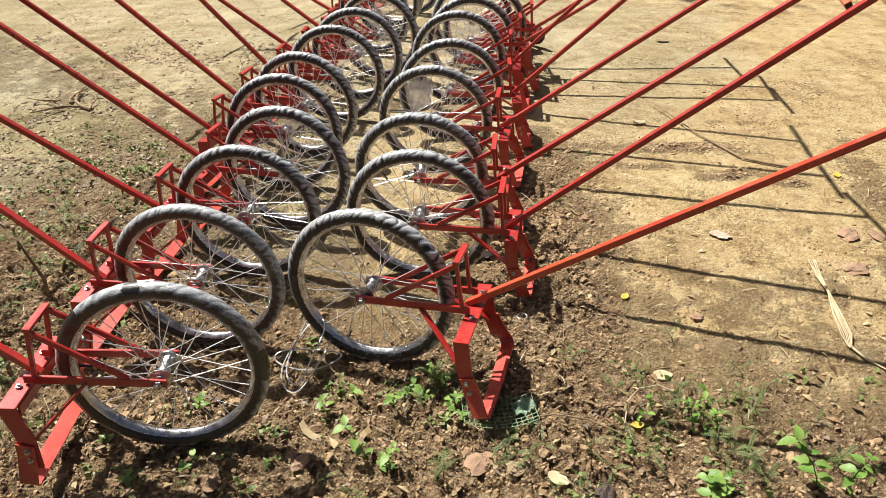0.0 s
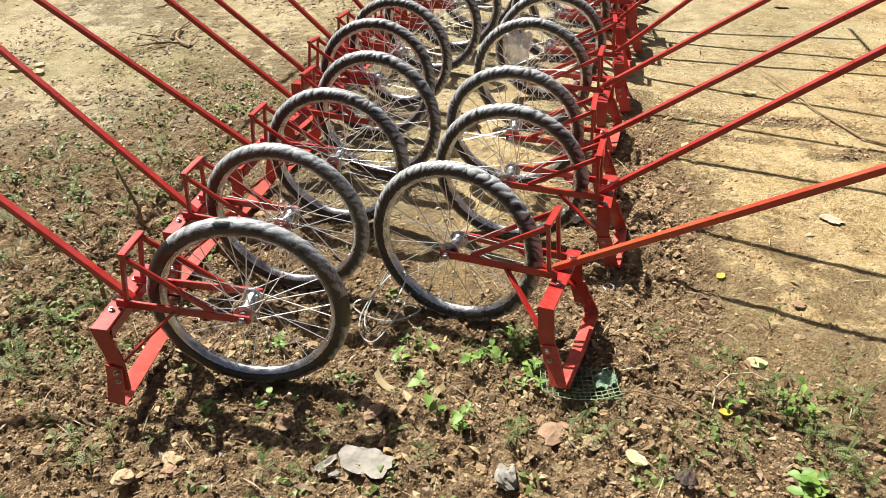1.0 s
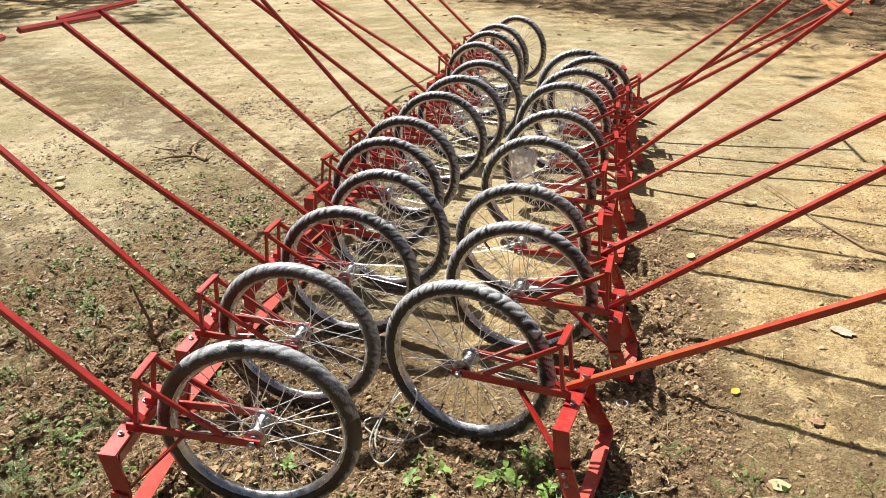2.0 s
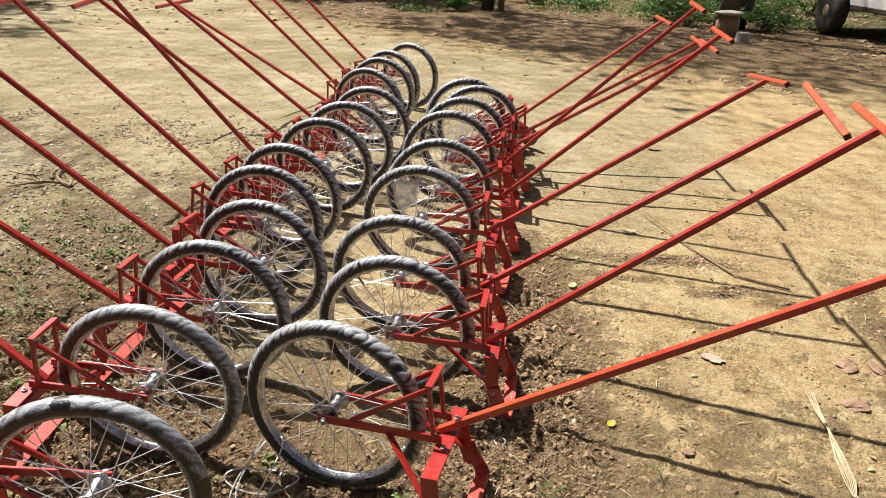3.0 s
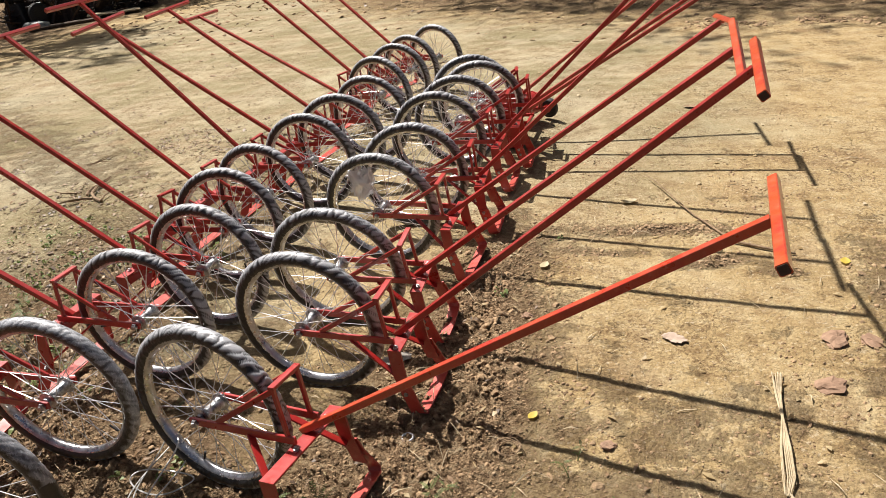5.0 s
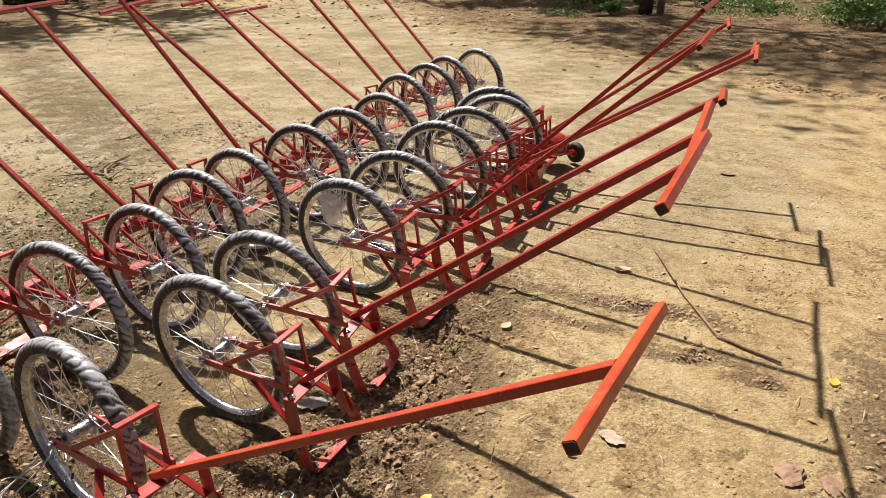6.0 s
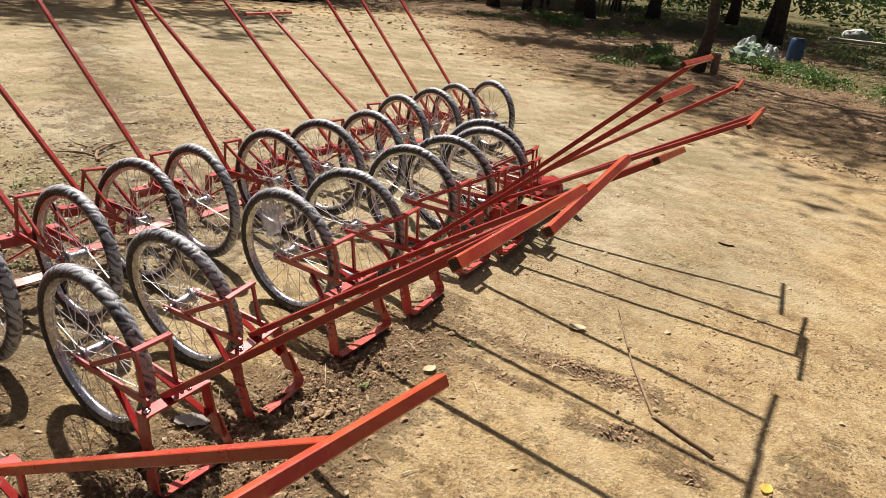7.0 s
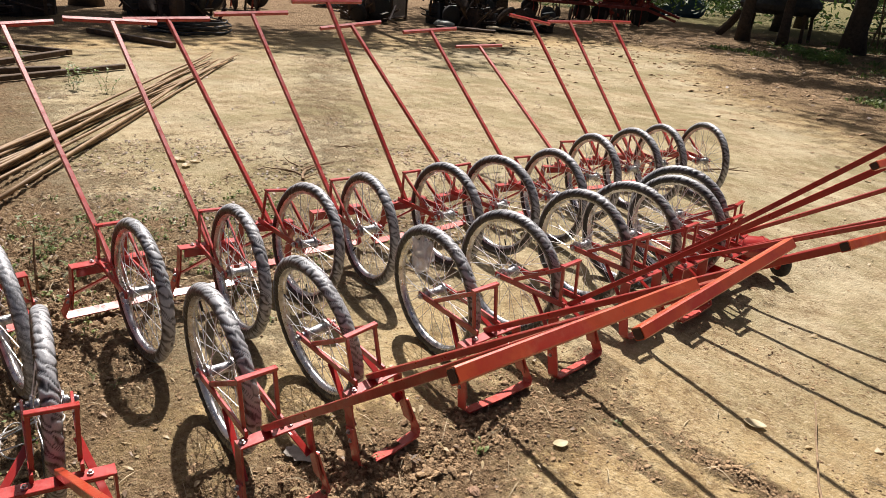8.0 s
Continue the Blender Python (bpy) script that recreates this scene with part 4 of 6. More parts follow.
def junk(x, y, rx, ry, h, seed, label):
    """A jumble of dark iron: crumpled core, bars, discs and a few bright plates."""
    q = random.Random(seed)
    ob = thing("scrap_machine", label, "scrap machine", at_ground(x, y, q.uniform(0, 90)))
    for k in range(7):
        w, d, t = q.uniform(0.25, 0.7) * rx, q.uniform(0.25, 0.7) * ry, q.uniform(0.25, 0.8) * h
        c = Vector((q.uniform(-0.6, 0.6) * rx, q.uniform(-0.6, 0.6) * ry, 0))
        lean = Vector((q.uniform(-0.15, 0.15), q.uniform(-0.15, 0.15), 1)) * t
        part("block", box_between(bmesh.new(), c, c + lean, w, d, 0.03, (q.uniform(-1, 1), 1, 0)), RUST if k % 3 else BLACK, ob)
        for j in range(3):
            f = 0.25 + 0.25 * j
            part("fin", box_between(bmesh.new(), c + lean * f, c + lean * (f + 0.04), w * 1.12, d * 1.12, 0.004, (q.uniform(-0.2, 0.2), 1, 0)), RUST, ob)
    for k in range(22):
        a = Vector((q.uniform(-rx, rx), q.uniform(-ry, ry), q.uniform(0.02, h * 0.5)))
        b = a + Vector((q.uniform(-0.6, 0.6), q.uniform(-0.6, 0.6), q.uniform(0.0, h * 0.8)))
        part("bar", box_between(bmesh.new(), a, b, 0.05, 0.03, 0.004), CHROME if k == 5 else TIMBER if k % 4 == 0 else RUST, ob)
    for k in range(4):
        bm = bmesh.new()
        rr = q.uniform(0.14, 0.30)
        turned(bm, [(rr * 0.55, -0.04), (rr, -0.05), (rr, 0.05), (rr * 0.55, 0.04)], 20, "Y")
        part("disc", bm, RUBBER if k % 2 else RUST, ob, "", True, pose(q.uniform(-rx, rx), q.uniform(-ry, ry), q.uniform(rr, h), q.uniform(-40, 40), 0, q.uniform(0, 180)))
    for k in range(3):
        c = Vector((q.uniform(-rx, rx), q.uniform(-ry, ry), q.uniform(h * 0.4, h)))
        part("plate", box_between(bmesh.new(), c, c + Vector((q.uniform(0.1, 0.3), q.uniform(-0.1, 0.1), 0.05)), 0.15, 0.01, 0.002), SACK if k else CONCRETE, ob, "pale bent plate")
    return ob


junk(-10.3, 4.0, 0.5, 0.5, 0.6, 21, "dark jumble of scrap iron inside the wire coil")
junk(-12.6, 1.6, 0.9, 1.5, 0.8, 22, "dark jumble of scrap iron under the trees")
junk(-12.9, 4.4, 0.8, 1.2, 0.7, 23, "dark jumble of scrap iron under the trees")
junk(-9.3, 0.1, 0.5, 0.8, 0.35, 24, "low dark jumble of scrap iron beside timber")
junk(-11.2, 11.6, 0.7, 0.9, 0.6, 25, "dark jumble of scrap iron beside old machines")
junk(-12.4, 9.0, 0.6, 0.8, 0.5, 26, "dark jumble of scrap iron beside old machines")


junk(-11.6, 11.0, 0.8, 0.7, 0.85, 27, "dark stripped machine parts piled under trees")
junk(-12.7, 12.2, 0.9, 0.8, 1.0, 28, "dark stripped machine parts piled under trees")
junk(-13.8, 13.4, 0.9, 0.9, 1.0, 29, "dark stripped machine parts piled under trees")
junk(-10.6, 12.6, 0.6, 0.6, 0.5, 30, "low pile of dark machine parts by a board")
plank(on(-10.7, 11.2, 0.08), on(-9.9, 11.9, 0.06), 0.5, 0.03, PALE_WOOD, "pale board lying on scrap")
plank(on(-11.1, 10.0, 0.03), on(-10.2, 11.0, 0.03), 0.35, 0.05, TIMBER, "wide dark timber board on the ground")
thing("sack", "white plastic sack lying on the ground", "sack", at_ground(-11.2, 10.3), bm=lumpy(bmesh.new(), (0, 0, 0.06), (0.35, 0.12, 0.09), 31), material=SACK, smooth=True)
heap_of(-16.2, 10.2, (0.45, 0.45, 0.75), SACK, "silvery white covered machine standing under trees", 32, "covered_machine")
crate = thing("crate", "grey wooden crate standing on the yard", "crate", at_ground(-13.3, 10.1, 18))
for sx in (-0.4, 0.4):
    for sy in (-0.3, 0.3):
        part("post", box_between(bmesh.new(), (sx, sy, 0), (sx, sy, 0.7), 0.06, 0.06, 0.006, (0, 1, 0)), TIMBER, crate)
for y0 in (-0.3, 0.3):
    part("panel", box_between(bmesh.new(), (-0.38, y0, 0.36), (0.38, y0, 0.36), 0.02, 0.6), CONCRETE, crate)
for x0 in (-0.4, 0.4):
    part("panel", box_between(bmesh.new(), (x0, -0.28, 0.36), (x0, 0.28, 0.36), 0.02, 0.6), CONCRETE, crate)
for k in range(5):
    part("slat", box_between(bmesh.new(), (-0.42, -0.28 + 0.14 * k, 0.715), (0.42, -0.28 + 0.14 * k, 0.715), 0.09, 0.025), CONCRETE, crate)


def red_machine(x, y, rz, w, label):
    """A red tillage implement: beams, small hoppers, drum, discs, tines and wheels."""
    q = random.Random(int(abs(x * 100)))
    ob = thing("farm_implement", label, "farm implement", at_ground(x, y, rz), "red implements at the edge")
    for yy, z in ((-0.35, 0.55), (0.0, 0.62), (0.35, 0.55)):
        part("beam", box_between(bmesh.new(), (-w / 2, yy, z), (w / 2, yy, z), 0.09, 0.09, 0.008), FAR_RED, ob)
    for sx in (-0.45, 0.45):
        part("beam", box_between(bmesh.new(), (sx * w, -0.38, 0.60), (sx * w, 0.38, 0.60), 0.07, 0.07, 0.008), FAR_RED, ob)
    part("drawbar", box_between(bmesh.new(), (w / 2, 0, 0.55), (w / 2 + 1.0, 0, 0.25), 0.08, 0.08), FAR_RED, ob)
    bm = bmesh.new()
    turned(bm, [(0.0, 0.0), (0.20, 0.0), (0.22, 0.03), (0.22, w * 0.42), (0.20, w * 0.45), (0.0, w * 0.45)], 20, "X", (-w * 0.42, 0.1, 0.88))
    part("drum", bm, FAR_RED, ob, "", True)
    for k in range(3):
        x0 = w * (0.08 + 0.15 * k)
        part("hopper", lumpy(bmesh.new(), (x0, -0.05, 0.86), (w * 0.07, 0.20, 0.26), 70 + k, 12, 8, 0.12, False), FAR_RED if k != 1 else RUST, ob)
    k = 0
    while k * 0.22 < w:
        a = (-w / 2 + 0.05 + 0.22 * k, -0.35 + 0.35 * (k % 3), 0.56)
        part("tine", tube(bmesh.new(), [a, (a[0], a[1] - 0.10, 0.36), (a[0], a[1] - 0.02, 0.14), (a[0], a[1] + 0.10, 0.01)], 0.022, 6), RUST if k % 2 else FAR_RED, ob)
        k += 1
    for k in range(4):
        bm = bmesh.new()
        turned(bm, [(0.0, -0.01), (0.20, -0.03), (0.21, -0.02), (0.02, 0.01)], 20, "X")
        part("disc", bm, RUST, ob, "", True, pose(w * (-0.3 + 0.2 * k), -0.48, 0.21, 0, 0, q.uniform(-15, 15)))
    for sx in (-0.42, 0.42):
        bm = bmesh.new()
        turned(bm, [(0.10, -0.06), (0.28, -0.08), (0.30, -0.05), (0.30, 0.05), (0.28, 0.08), (0.10, 0.06), (0.0, 0.07)], 20, "Y")
        part("wheel", bm, RUBBER, ob, "", True, pose(sx * w, 0.48, 0.30))
    return ob


red_machine(-14.6, 18.0, 60, 2.2, "old red farm implement parked under trees")
red_machine(-12.9, 19.0, 40, 1.5, "old red farm implement parked under trees")
red_machine(-14.6, 6.8, 75, 1.2, "old red farm implement parked under trees")
red_machine(-14.3, 21.5, 20, 1.4, "old red farm implement parked under trees")
tarp = thing("tarpaulin", "blue and white tarpaulin hanging over a frame", "tarpaulin", at_ground(-17.5, 29.5, 30))
part("sheet", lumpy(bmesh.new(), (0, 0, 0.42), (1.1, 0.5, 0.8), 41, 18, 10, 0.2), BLUE, tarp, "blue sheet")
part("flap", lumpy(bmesh.new(), (-0.9, -0.2, 0.7), (0.5, 0.4, 0.5), 42, 14, 8, 0.25), SACK, tarp, "white flap")
cart = thing("covered_cart", "cart covered with a black sheet under trees", "cart", at_ground(-9.1, 21.8, 12))
part("cover", lumpy(bmesh.new(), (0, 0, 1.0), (1.15, 0.75, 0.5), 51, 20, 12, 0.12), BLACK, cart, "sagging black sheet")
for sx in (-0.9, 0.9):
    for sy in (-0.5, 0.5):
        part("leg", box_between(bmesh.new(), (sx, sy, 0), (sx * 0.95, sy, 0.8), 0.09, 0.09, 0.01, (0, 1, 0)), TIMBER, cart)
part("log", tube(bmesh.new(), [(-1.5, -0.7, 0.0), (-1.2, -0.65, 0.35), (-0.95, -0.6, 0.75)], 0.13, 8), TIMBER, cart)
rack = thing("pole_rack", "rack of thin leaning poles under trees", "pole rack", at_ground(-6.9, 24.5))
for k in range(7):
    x0 = -0.6 + 0.2 * k
    part("pole", tube(bmesh.new(), [(x0, 0.1 * math.sin(k), 0), (x0 + 0.3 * math.sin(k * 2.2), 0.2, 1.9)], 0.03, 6), STICK, rack)
for z in (0.4, 1.0):
    part("rail", tube(bmesh.new(), [(-0.8, 0.1, z), (0.9, 0.12, z + 0.05)], 0.025, 6), STICK, rack)

# bundle of bamboo poles on the ground
r = random.Random(12)
for k in range(14):
    s0, s1 = r.uniform(-0.30, 0.26), r.uniform(-0.20, 0.16)
    a = Vector((-2.55 + 0.75 * s0, 0.05 + 0.9 * s0, 0)) + Vector((1.1, -0.75, 0)) * r.uniform(-0.1, 0.25)
    b = Vector((-6.75 + 0.5 * s1, 3.15 + 0.9 * s1, 0)) + Vector((-0.8, 0.55, 0)) * r.uniform(-0.4, 0.6)
    lay = 0.018 + 0.028 * (k % 3)
    pts = [a.lerp(b, t / 7) + Vector((r.gauss(0, 0.012), r.gauss(0, 0.012), lay + ground_z(*a.lerp(b, t / 7).xy) * 0.6)) for t in range(8)]
    bm = bmesh.new()
    c0 = pts[0].copy()
    tube(bm, [p - c0 for p in pts], r.uniform(0.010, 0.0145), 8, False, [1.0 - 0.05 * t for t in range(8)])
    thing("bamboo_pole", "long dry bamboo pole in a loose bundle", "bamboo pole", Matrix.Translation(c0), "bamboo poles on the ground", bm=bm, material=BAMBOO, smooth=True)


# ---- litter on the ground ----
def scatter(name, label, category, material, spots, seed, squash=0.7, sides=5):
    """Many small lumps in one mesh: rows of x, y, size."""
    r = np.random.RandomState(seed)
    n = len(spots)
    base = [(0, 0, -0.7)] + [(math.cos(2 * math.pi * k / sides), math.sin(2 * math.pi * k / sides), -0.15) for k in range(sides)] + [(0.62 * math.cos(2 * math.pi * (k + 0.5) / sides), 0.62 * math.sin(2 * math.pi * (k + 0.5) / sides), 0.6) for k in range(sides)] + [(0, 0, 0.8)]
    base = np.array(base)
    tri = []
    for k in range(sides):
        a, b = 1 + k, 1 + (k + 1) % sides
        c, d = 1 + sides + k, 1 + sides + (k + 1) % sides
        tri += [(0, b, a), (a, b, c), (b, d, c), (c, d, 1 + 2 * sides)]
    tri = np.array(tri)
    spots = np.array(spots)
    v = base[None] * (1 + r.uniform(-0.34, 0.34, (n, len(base), 3)))
    st = r.uniform(0.6, 1.4, (n, 1, 2))
    v[:, :, :2] *= st
    v[:, :, 2] *= squash
    ang = r.uniform(0, 6.283, n)
    c, q = np.cos(ang)[:, None], np.sin(ang)[:, None]
    x, y = v[:, :, 0] * c - v[:, :, 1] * q, v[:, :, 0] * q + v[:, :, 1] * c
    tilt = r.uniform(-0.5, 0.5, (n, 1))
    z = v[:, :, 2] + tilt * x
    size = spots[:, 2][:, None]
    gz = height_at(spots[:, 0], spots[:, 1])[:, None]
    co = np.stack([x * size + spots[:, 0][:, None], y * size + spots[:, 1][:, None], z * size + gz + size * 0.15], -1).reshape(-1, 3)
    fc = (tri[None] + (np.arange(n) * len(base))[:, None, None]).reshape(-1, 3)
    me = bpy.data.meshes.new(name)
    me.from_pydata(co.tolist(), [], fc.tolist())
    me.materials.append(material)
    return tagged(new(name, me), label, category, kind="stuff")


def spots(n, seed, x0, x1, y0, y1, lo, hi, want, power=3.0):
    r = np.random.RandomState(seed)
    x, y = r.uniform(x0, x1, n), r.uniform(y0, y1, n)
    keep = r.rand(n) < want(x, y)
    x, y = x[keep], y[keep]
    return np.stack([x, y, lo + (hi - lo) * r.rand(len(x)) ** power], -1)


loose_soil = lambda p: lambda x, y: dug_at(x, y) ** p
scatter("soil_clods", "crumbled brown soil clods", "soil", CLOD, np.concatenate([spots(42000, 1, -1.4, 1.5, -0.85, 0.5, 0.0014, 0.0045, loose_soil(1.3), 2.5), spots(12000, 8, -2.4, 0.2, 0.5, 2.2, 0.0015, 0.008, loose_soil(1.3), 4.0), spots(24000, 9, 0.15, 0.85, 0.48, 1.75, 0.0015, 0.0070, loose_soil(1.5), 3.5)]), 1, 0.7, 4)
scatter("soil_lumps", "loose brown soil lumps", "soil", CLOD, spots(17000, 11, -1.4, 1.5, -0.85, 0.5, 0.0026, 0.0068, loose_soil(1.5), 3.0), 9, 0.75, 6)
scatter("soil_chunks", "broken chunks of dry brown soil", "soil", CLOD, np.concatenate([spots(800, 13, -1.4, 1.4, -0.85, 0.4, 0.006, 0.016, loose_soil(2.0), 4.0), spots(500, 14, 0.25, 0.8, 0.45, 1.6, 0.006, 0.016, loose_soil(1.5), 3.0)]), 19, 0.62, 7)
yard_patch = lambda x, y: np.clip(6 * (octaves(x, y, 1.7, 4, 61, 0.7) - 0.52), 0.05, 1) * (0.5 + 0.5 * dug_at(x, y))
scatter("soil_crumbs", "loose soil crumbs on the beaten yard", "soil", CLOD, np.concatenate([spots(50000, 2, -2.8, 2.6, -0.6, 4.5, 0.0014, 0.0062, yard_patch), spots(9000, 21, 0.5, 2.0, 0.0, 2.6, 0.0016, 0.0075, lambda x, y: np.clip(9 * (octaves(x, y, 2.6, 4, 66, 0.7) - 0.53), 0, 1))]), 2)
scatter("pebbles", "small pale pebbles in the earth", "pebbles", PEBBLE, spots(2600, 3, -2.2, 2.2, -0.95, 3.5, 0.0015, 0.0060, lambda x, y: 0.02 + 0.6 * dug_at(x, y) ** 2, 4), 3, 0.6)
scatter("yard_lumps", "trodden soil lumps in shallow ruts", "soil", CLOD, np.concatenate([spots(14000, 4, 0.7, 1.7, 1.2, 1.75, 0.0015, 0.010, lambda x, y: dug_at(x, y) ** 2), spots(4000, 5, 1.65, 2.0, 0.3, 1.6, 0.0015, 0.012, lambda x, y: dug_at(x, y) ** 2)]), 5, 0.45)
ridge = lambda x, y: np.exp(-(((y - 6.02 + 0.10 * (x - 1.3)) / 0.16) ** 2)) * np.clip((x - 1.1) / 0.3, 0, 1) * np.clip((3.2 - x) / 0.6, 0, 1) * np.clip(5 * (octaves(x, y, 3.0, 3, 88) - 0.38), 0, 1)
scatter("rubble", "low ridge of broken earth and litter", "rubble", CLOD, spots(9000, 41, 1.0, 3.4, 4.6, 6.6, 0.004, 0.030, ridge, 3.0), 42, 0.5, 6)
scatter("far_litter", "soil lumps and litter at the yard's edge", "soil", CLOD, spots(9000, 6, -9, 8, 5.5, 20, 0.008, 0.05, lambda x, y: np.clip((y - 6) / 5, 0, 0.9)), 6, 0.4)


def blades(name, label, category, material, rows, seed, kind="stuff"):
    """Grass blades, leaf bits and straws in one mesh: rows of x, y, length, width, rise."""
    r = random.Random(seed)
    co, fc = [], []
    zs = height_at(np.array([q[0] for q in rows]), np.array([q[1] for q in rows]))
    for (x, y, ln, w, rise), z in zip(rows, zs):
        a = r.uniform(0, 6.283)
        dx, dy = math.cos(a), math.sin(a)
        flat = math.cos(rise) * ln
        up = math.sin(rise) * ln
        k = len(co)
        z0 = z + 0.003
        co += [(x - dy * w * 0.35, y + dx * w * 0.35, z0), (x + dy * w * 0.35, y - dx * w * 0.35, z0), (x + dx * flat * 0.5 + dy * w * 1.2, y + dy * flat * 0.5 - dx * w * 1.2, z0 + up * 0.65 + 0.002), (x + dx * flat * 0.5 - dy * w * 1.2, y + dy * flat * 0.5 + dx * w * 1.2, z0 + up * 0.65 + r.uniform(0.001, 0.006)), (x + dx * flat, y + dy * flat, z0 + up * r.uniform(0.5, 1.0))]
        fc += [(k, k + 1, k + 2, k + 3), (k + 3, k + 2, k + 4)]
    me = bpy.data.meshes.new(name)
    me.from_pydata(co, [], fc)
    me.materials.append(material)
    return tagged(new(name, me), label, category, kind=kind)


r = random.Random(31)


def litter_rows(n, x0, x1, y0, y1, ln, w, want):
    out = []
    for _ in range(n):
        x, y = r.uniform(x0, x1), r.uniform(y0, y1)
        if r.random() < want(x, y):
            out.append((x, y, r.uniform(*ln), r.uniform(*w), r.uniform(0.0, 0.35)))
    return out


near_dug = lambda x, y: float(np.clip(dug_at(np.float64(x), np.float64(y)), 0, 1))
blades("leaf_litter", "scattered dry leaf scraps on the soil", "leaf litter", DRY, litter_rows(1700, -2.3, 1.9, -0.95, 1.6, (0.008, 0.036), (0.002, 0.007), lambda x, y: 0.10 + 0.7 * near_dug(x, y)) + litter_rows(420, -3.0, 2.4, 1.0, 5.0, (0.012, 0.035), (0.004, 0.010), lambda x, y: 0.4), 1)
blades("brown_leaf_bits", "small brown leaf bits strewn over the soil", "leaf litter", BROWN, litter_rows(7000, -2.4, 1.7, -0.95, 1.7, (0.010, 0.036), (0.0015, 0.006), lambda x, y: 0.9 * (1 if y < 0.9 else 0.5) if x < -0.6 else 0.35 * near_dug(x, y) ** 2), 12)
drift = lambda x, y: max(0.0, min(1.0, 7 * (noise.noise(Vector((x * 1.5, y * 1.5, 8.2))) + 0.5 * noise.noise(Vector((x * 4.1, y * 4.1, 2.2))) - 0.02)))
blades("dead_leaf_drifts", "drifts of dead leaves and twig bits on the yard", "leaf litter", BROWN, litter_rows(6500, -3.4, -0.75, 0.0, 3.2, (0.010, 0.045), (0.002, 0.010), lambda x, y: 0.9 * drift(x, y)) + litter_rows(900, -1.4, 1.4, -0.9, 0.1, (0.010, 0.05), (0.0012, 0.007), lambda x, y: drift(x, y)), 22)
blades("straw_bits", "thin dry straw bits on the earth", "straw", PALE_WOOD, litter_rows(1900, -2.4, 2.0, -0.95, 2.6, (0.02, 0.10), (0.0006, 0.0015), lambda x, y: 0.15 + 0.6 * near_dug(x, y)), 2)
blades("far_leaf_litter", "dry leaves strewn under the trees", "leaf litter", BROWN, litter_rows(11000, -10, 9, 5.0, 24, (0.03, 0.09), (0.010, 0.032), lambda x, y: min(max((y - float(margin_at(np.float64(x))) + 1.5) / 4, 0.04), 0.9)) + litter_rows(2600, -9, -1.6, -0.5, 6, (0.012, 0.05), (0.003, 0.011), lambda x, y: 0.6), 3)
sprout_rows = []
for _ in range(1250):
    x, y = r.uniform(-2.3, 1.5), r.uniform(-0.95, 1.7)
    want = 0.9 * math.exp(-(((x + 1.5) / 0.55) ** 2)) * (1 if y < 1.4 else 0.3) + (0.28 if y < 0.05 else 0.004) + 0.3 * math.exp(-(((x - 0.95) / 0.35) ** 2) - (((y + 0.25) / 0.22) ** 2))
    if r.random() < want:
        for _ in range(r.randint(4, 9)):
            sprout_rows.append((x + r.gauss(0, 0.018), y + r.gauss(0, 0.018), r.uniform(0.010, 0.030), r.uniform(0.003, 0.008), r.uniform(0.3, 1.1)))
blades("sprouts", "tiny green sprouts in the loose soil", "sprouts", SPROUT, sprout_rows, 4)
grass_rows = []
for _ in range(9000):
    x = r.uniform(-8, 10)
    y = float(margin_at(np.float64(x))) + (1.6 if x < 1 else 2.2) + 22 * r.random() ** 1.4
    patch = noise.noise(Vector((x * 0.7, y * 0.55, 3.1)))
    if patch > (0.30 if x < 0.6 else 0.14) - 0.012 * (y - 9):
        for _ in range(6):
            grass_rows.append((x + r.gauss(0, 0.10), y + r.gauss(0, 0.10), r.uniform(0.03, 0.10) * (1 + 0.05 * (y - 9)), r.uniform(0.008, 0.022), r.uniform(0.2, 1.2)))
blades("grass", "ragged green grass and weeds under the trees", "grass", GRASS, grass_rows, 5)


# ---- bushes, weeds ----
def leaf_mesh(name, material, length, width, fold=0.25):
    """One pointed leaf with a folded midrib, along +x."""
    bm = bmesh.new()
    rows = [(0.0, 0.05), (0.25, 0.8), (0.5, 1.0), (0.78, 0.6), (1.0, 0.04)]
    prev = None
    for t, w in rows:
        x, z = t * length, -0.35 * length * t * t
        ring = [bm.verts.new((x, -w * width / 2, z + fold * w * width / 2)), bm.verts.new((x, 0, z)), bm.verts.new((x, w * width / 2, z + fold * w * width / 2))]
        if prev:
            for j in range(2):
                bm.faces.new((prev[j], prev[j + 1], ring[j + 1], ring[j]))
        prev = ring
    return mesh_of(name, bm, material, True)


def fern_mesh(name, material, length, pairs, size):
    """A feathery leaf: small pointed leaflets in pairs along a drooping stalk, along +x."""
    bm = bmesh.new()
    bend = lambda t: Vector((t * length, 0, 0.10 * length * math.sin(2.6 * t) - 0.25 * length * t * t))
    tube(bm, [bend(t) for t in (0.0, 0.35, 0.7, 1.0)], 0.0007, 4)
    for k in range(pairs):
        t = 0.22 + 0.74 * k / (pairs - 1)
        p, q = bend(t), size * (1.0 - 0.45 * abs(2 * t - 0.9))
        for sgn in (-1, 1):
            tip = p + Vector((0.45 * q, sgn * q, -0.12 * q))
            wide = Vector((0.30 * q, -sgn * 0.10 * q, 0))
            mid = (p + tip) / 2 + Vector((0, 0, 0.08 * q))
            v = [bm.verts.new(c) for c in (p, mid + wide, tip, mid - wide)]
            bm.faces.new(v[:3])
            bm.faces.new((v[0], v[2], v[3]))
    return mesh_of(name, bm, material)


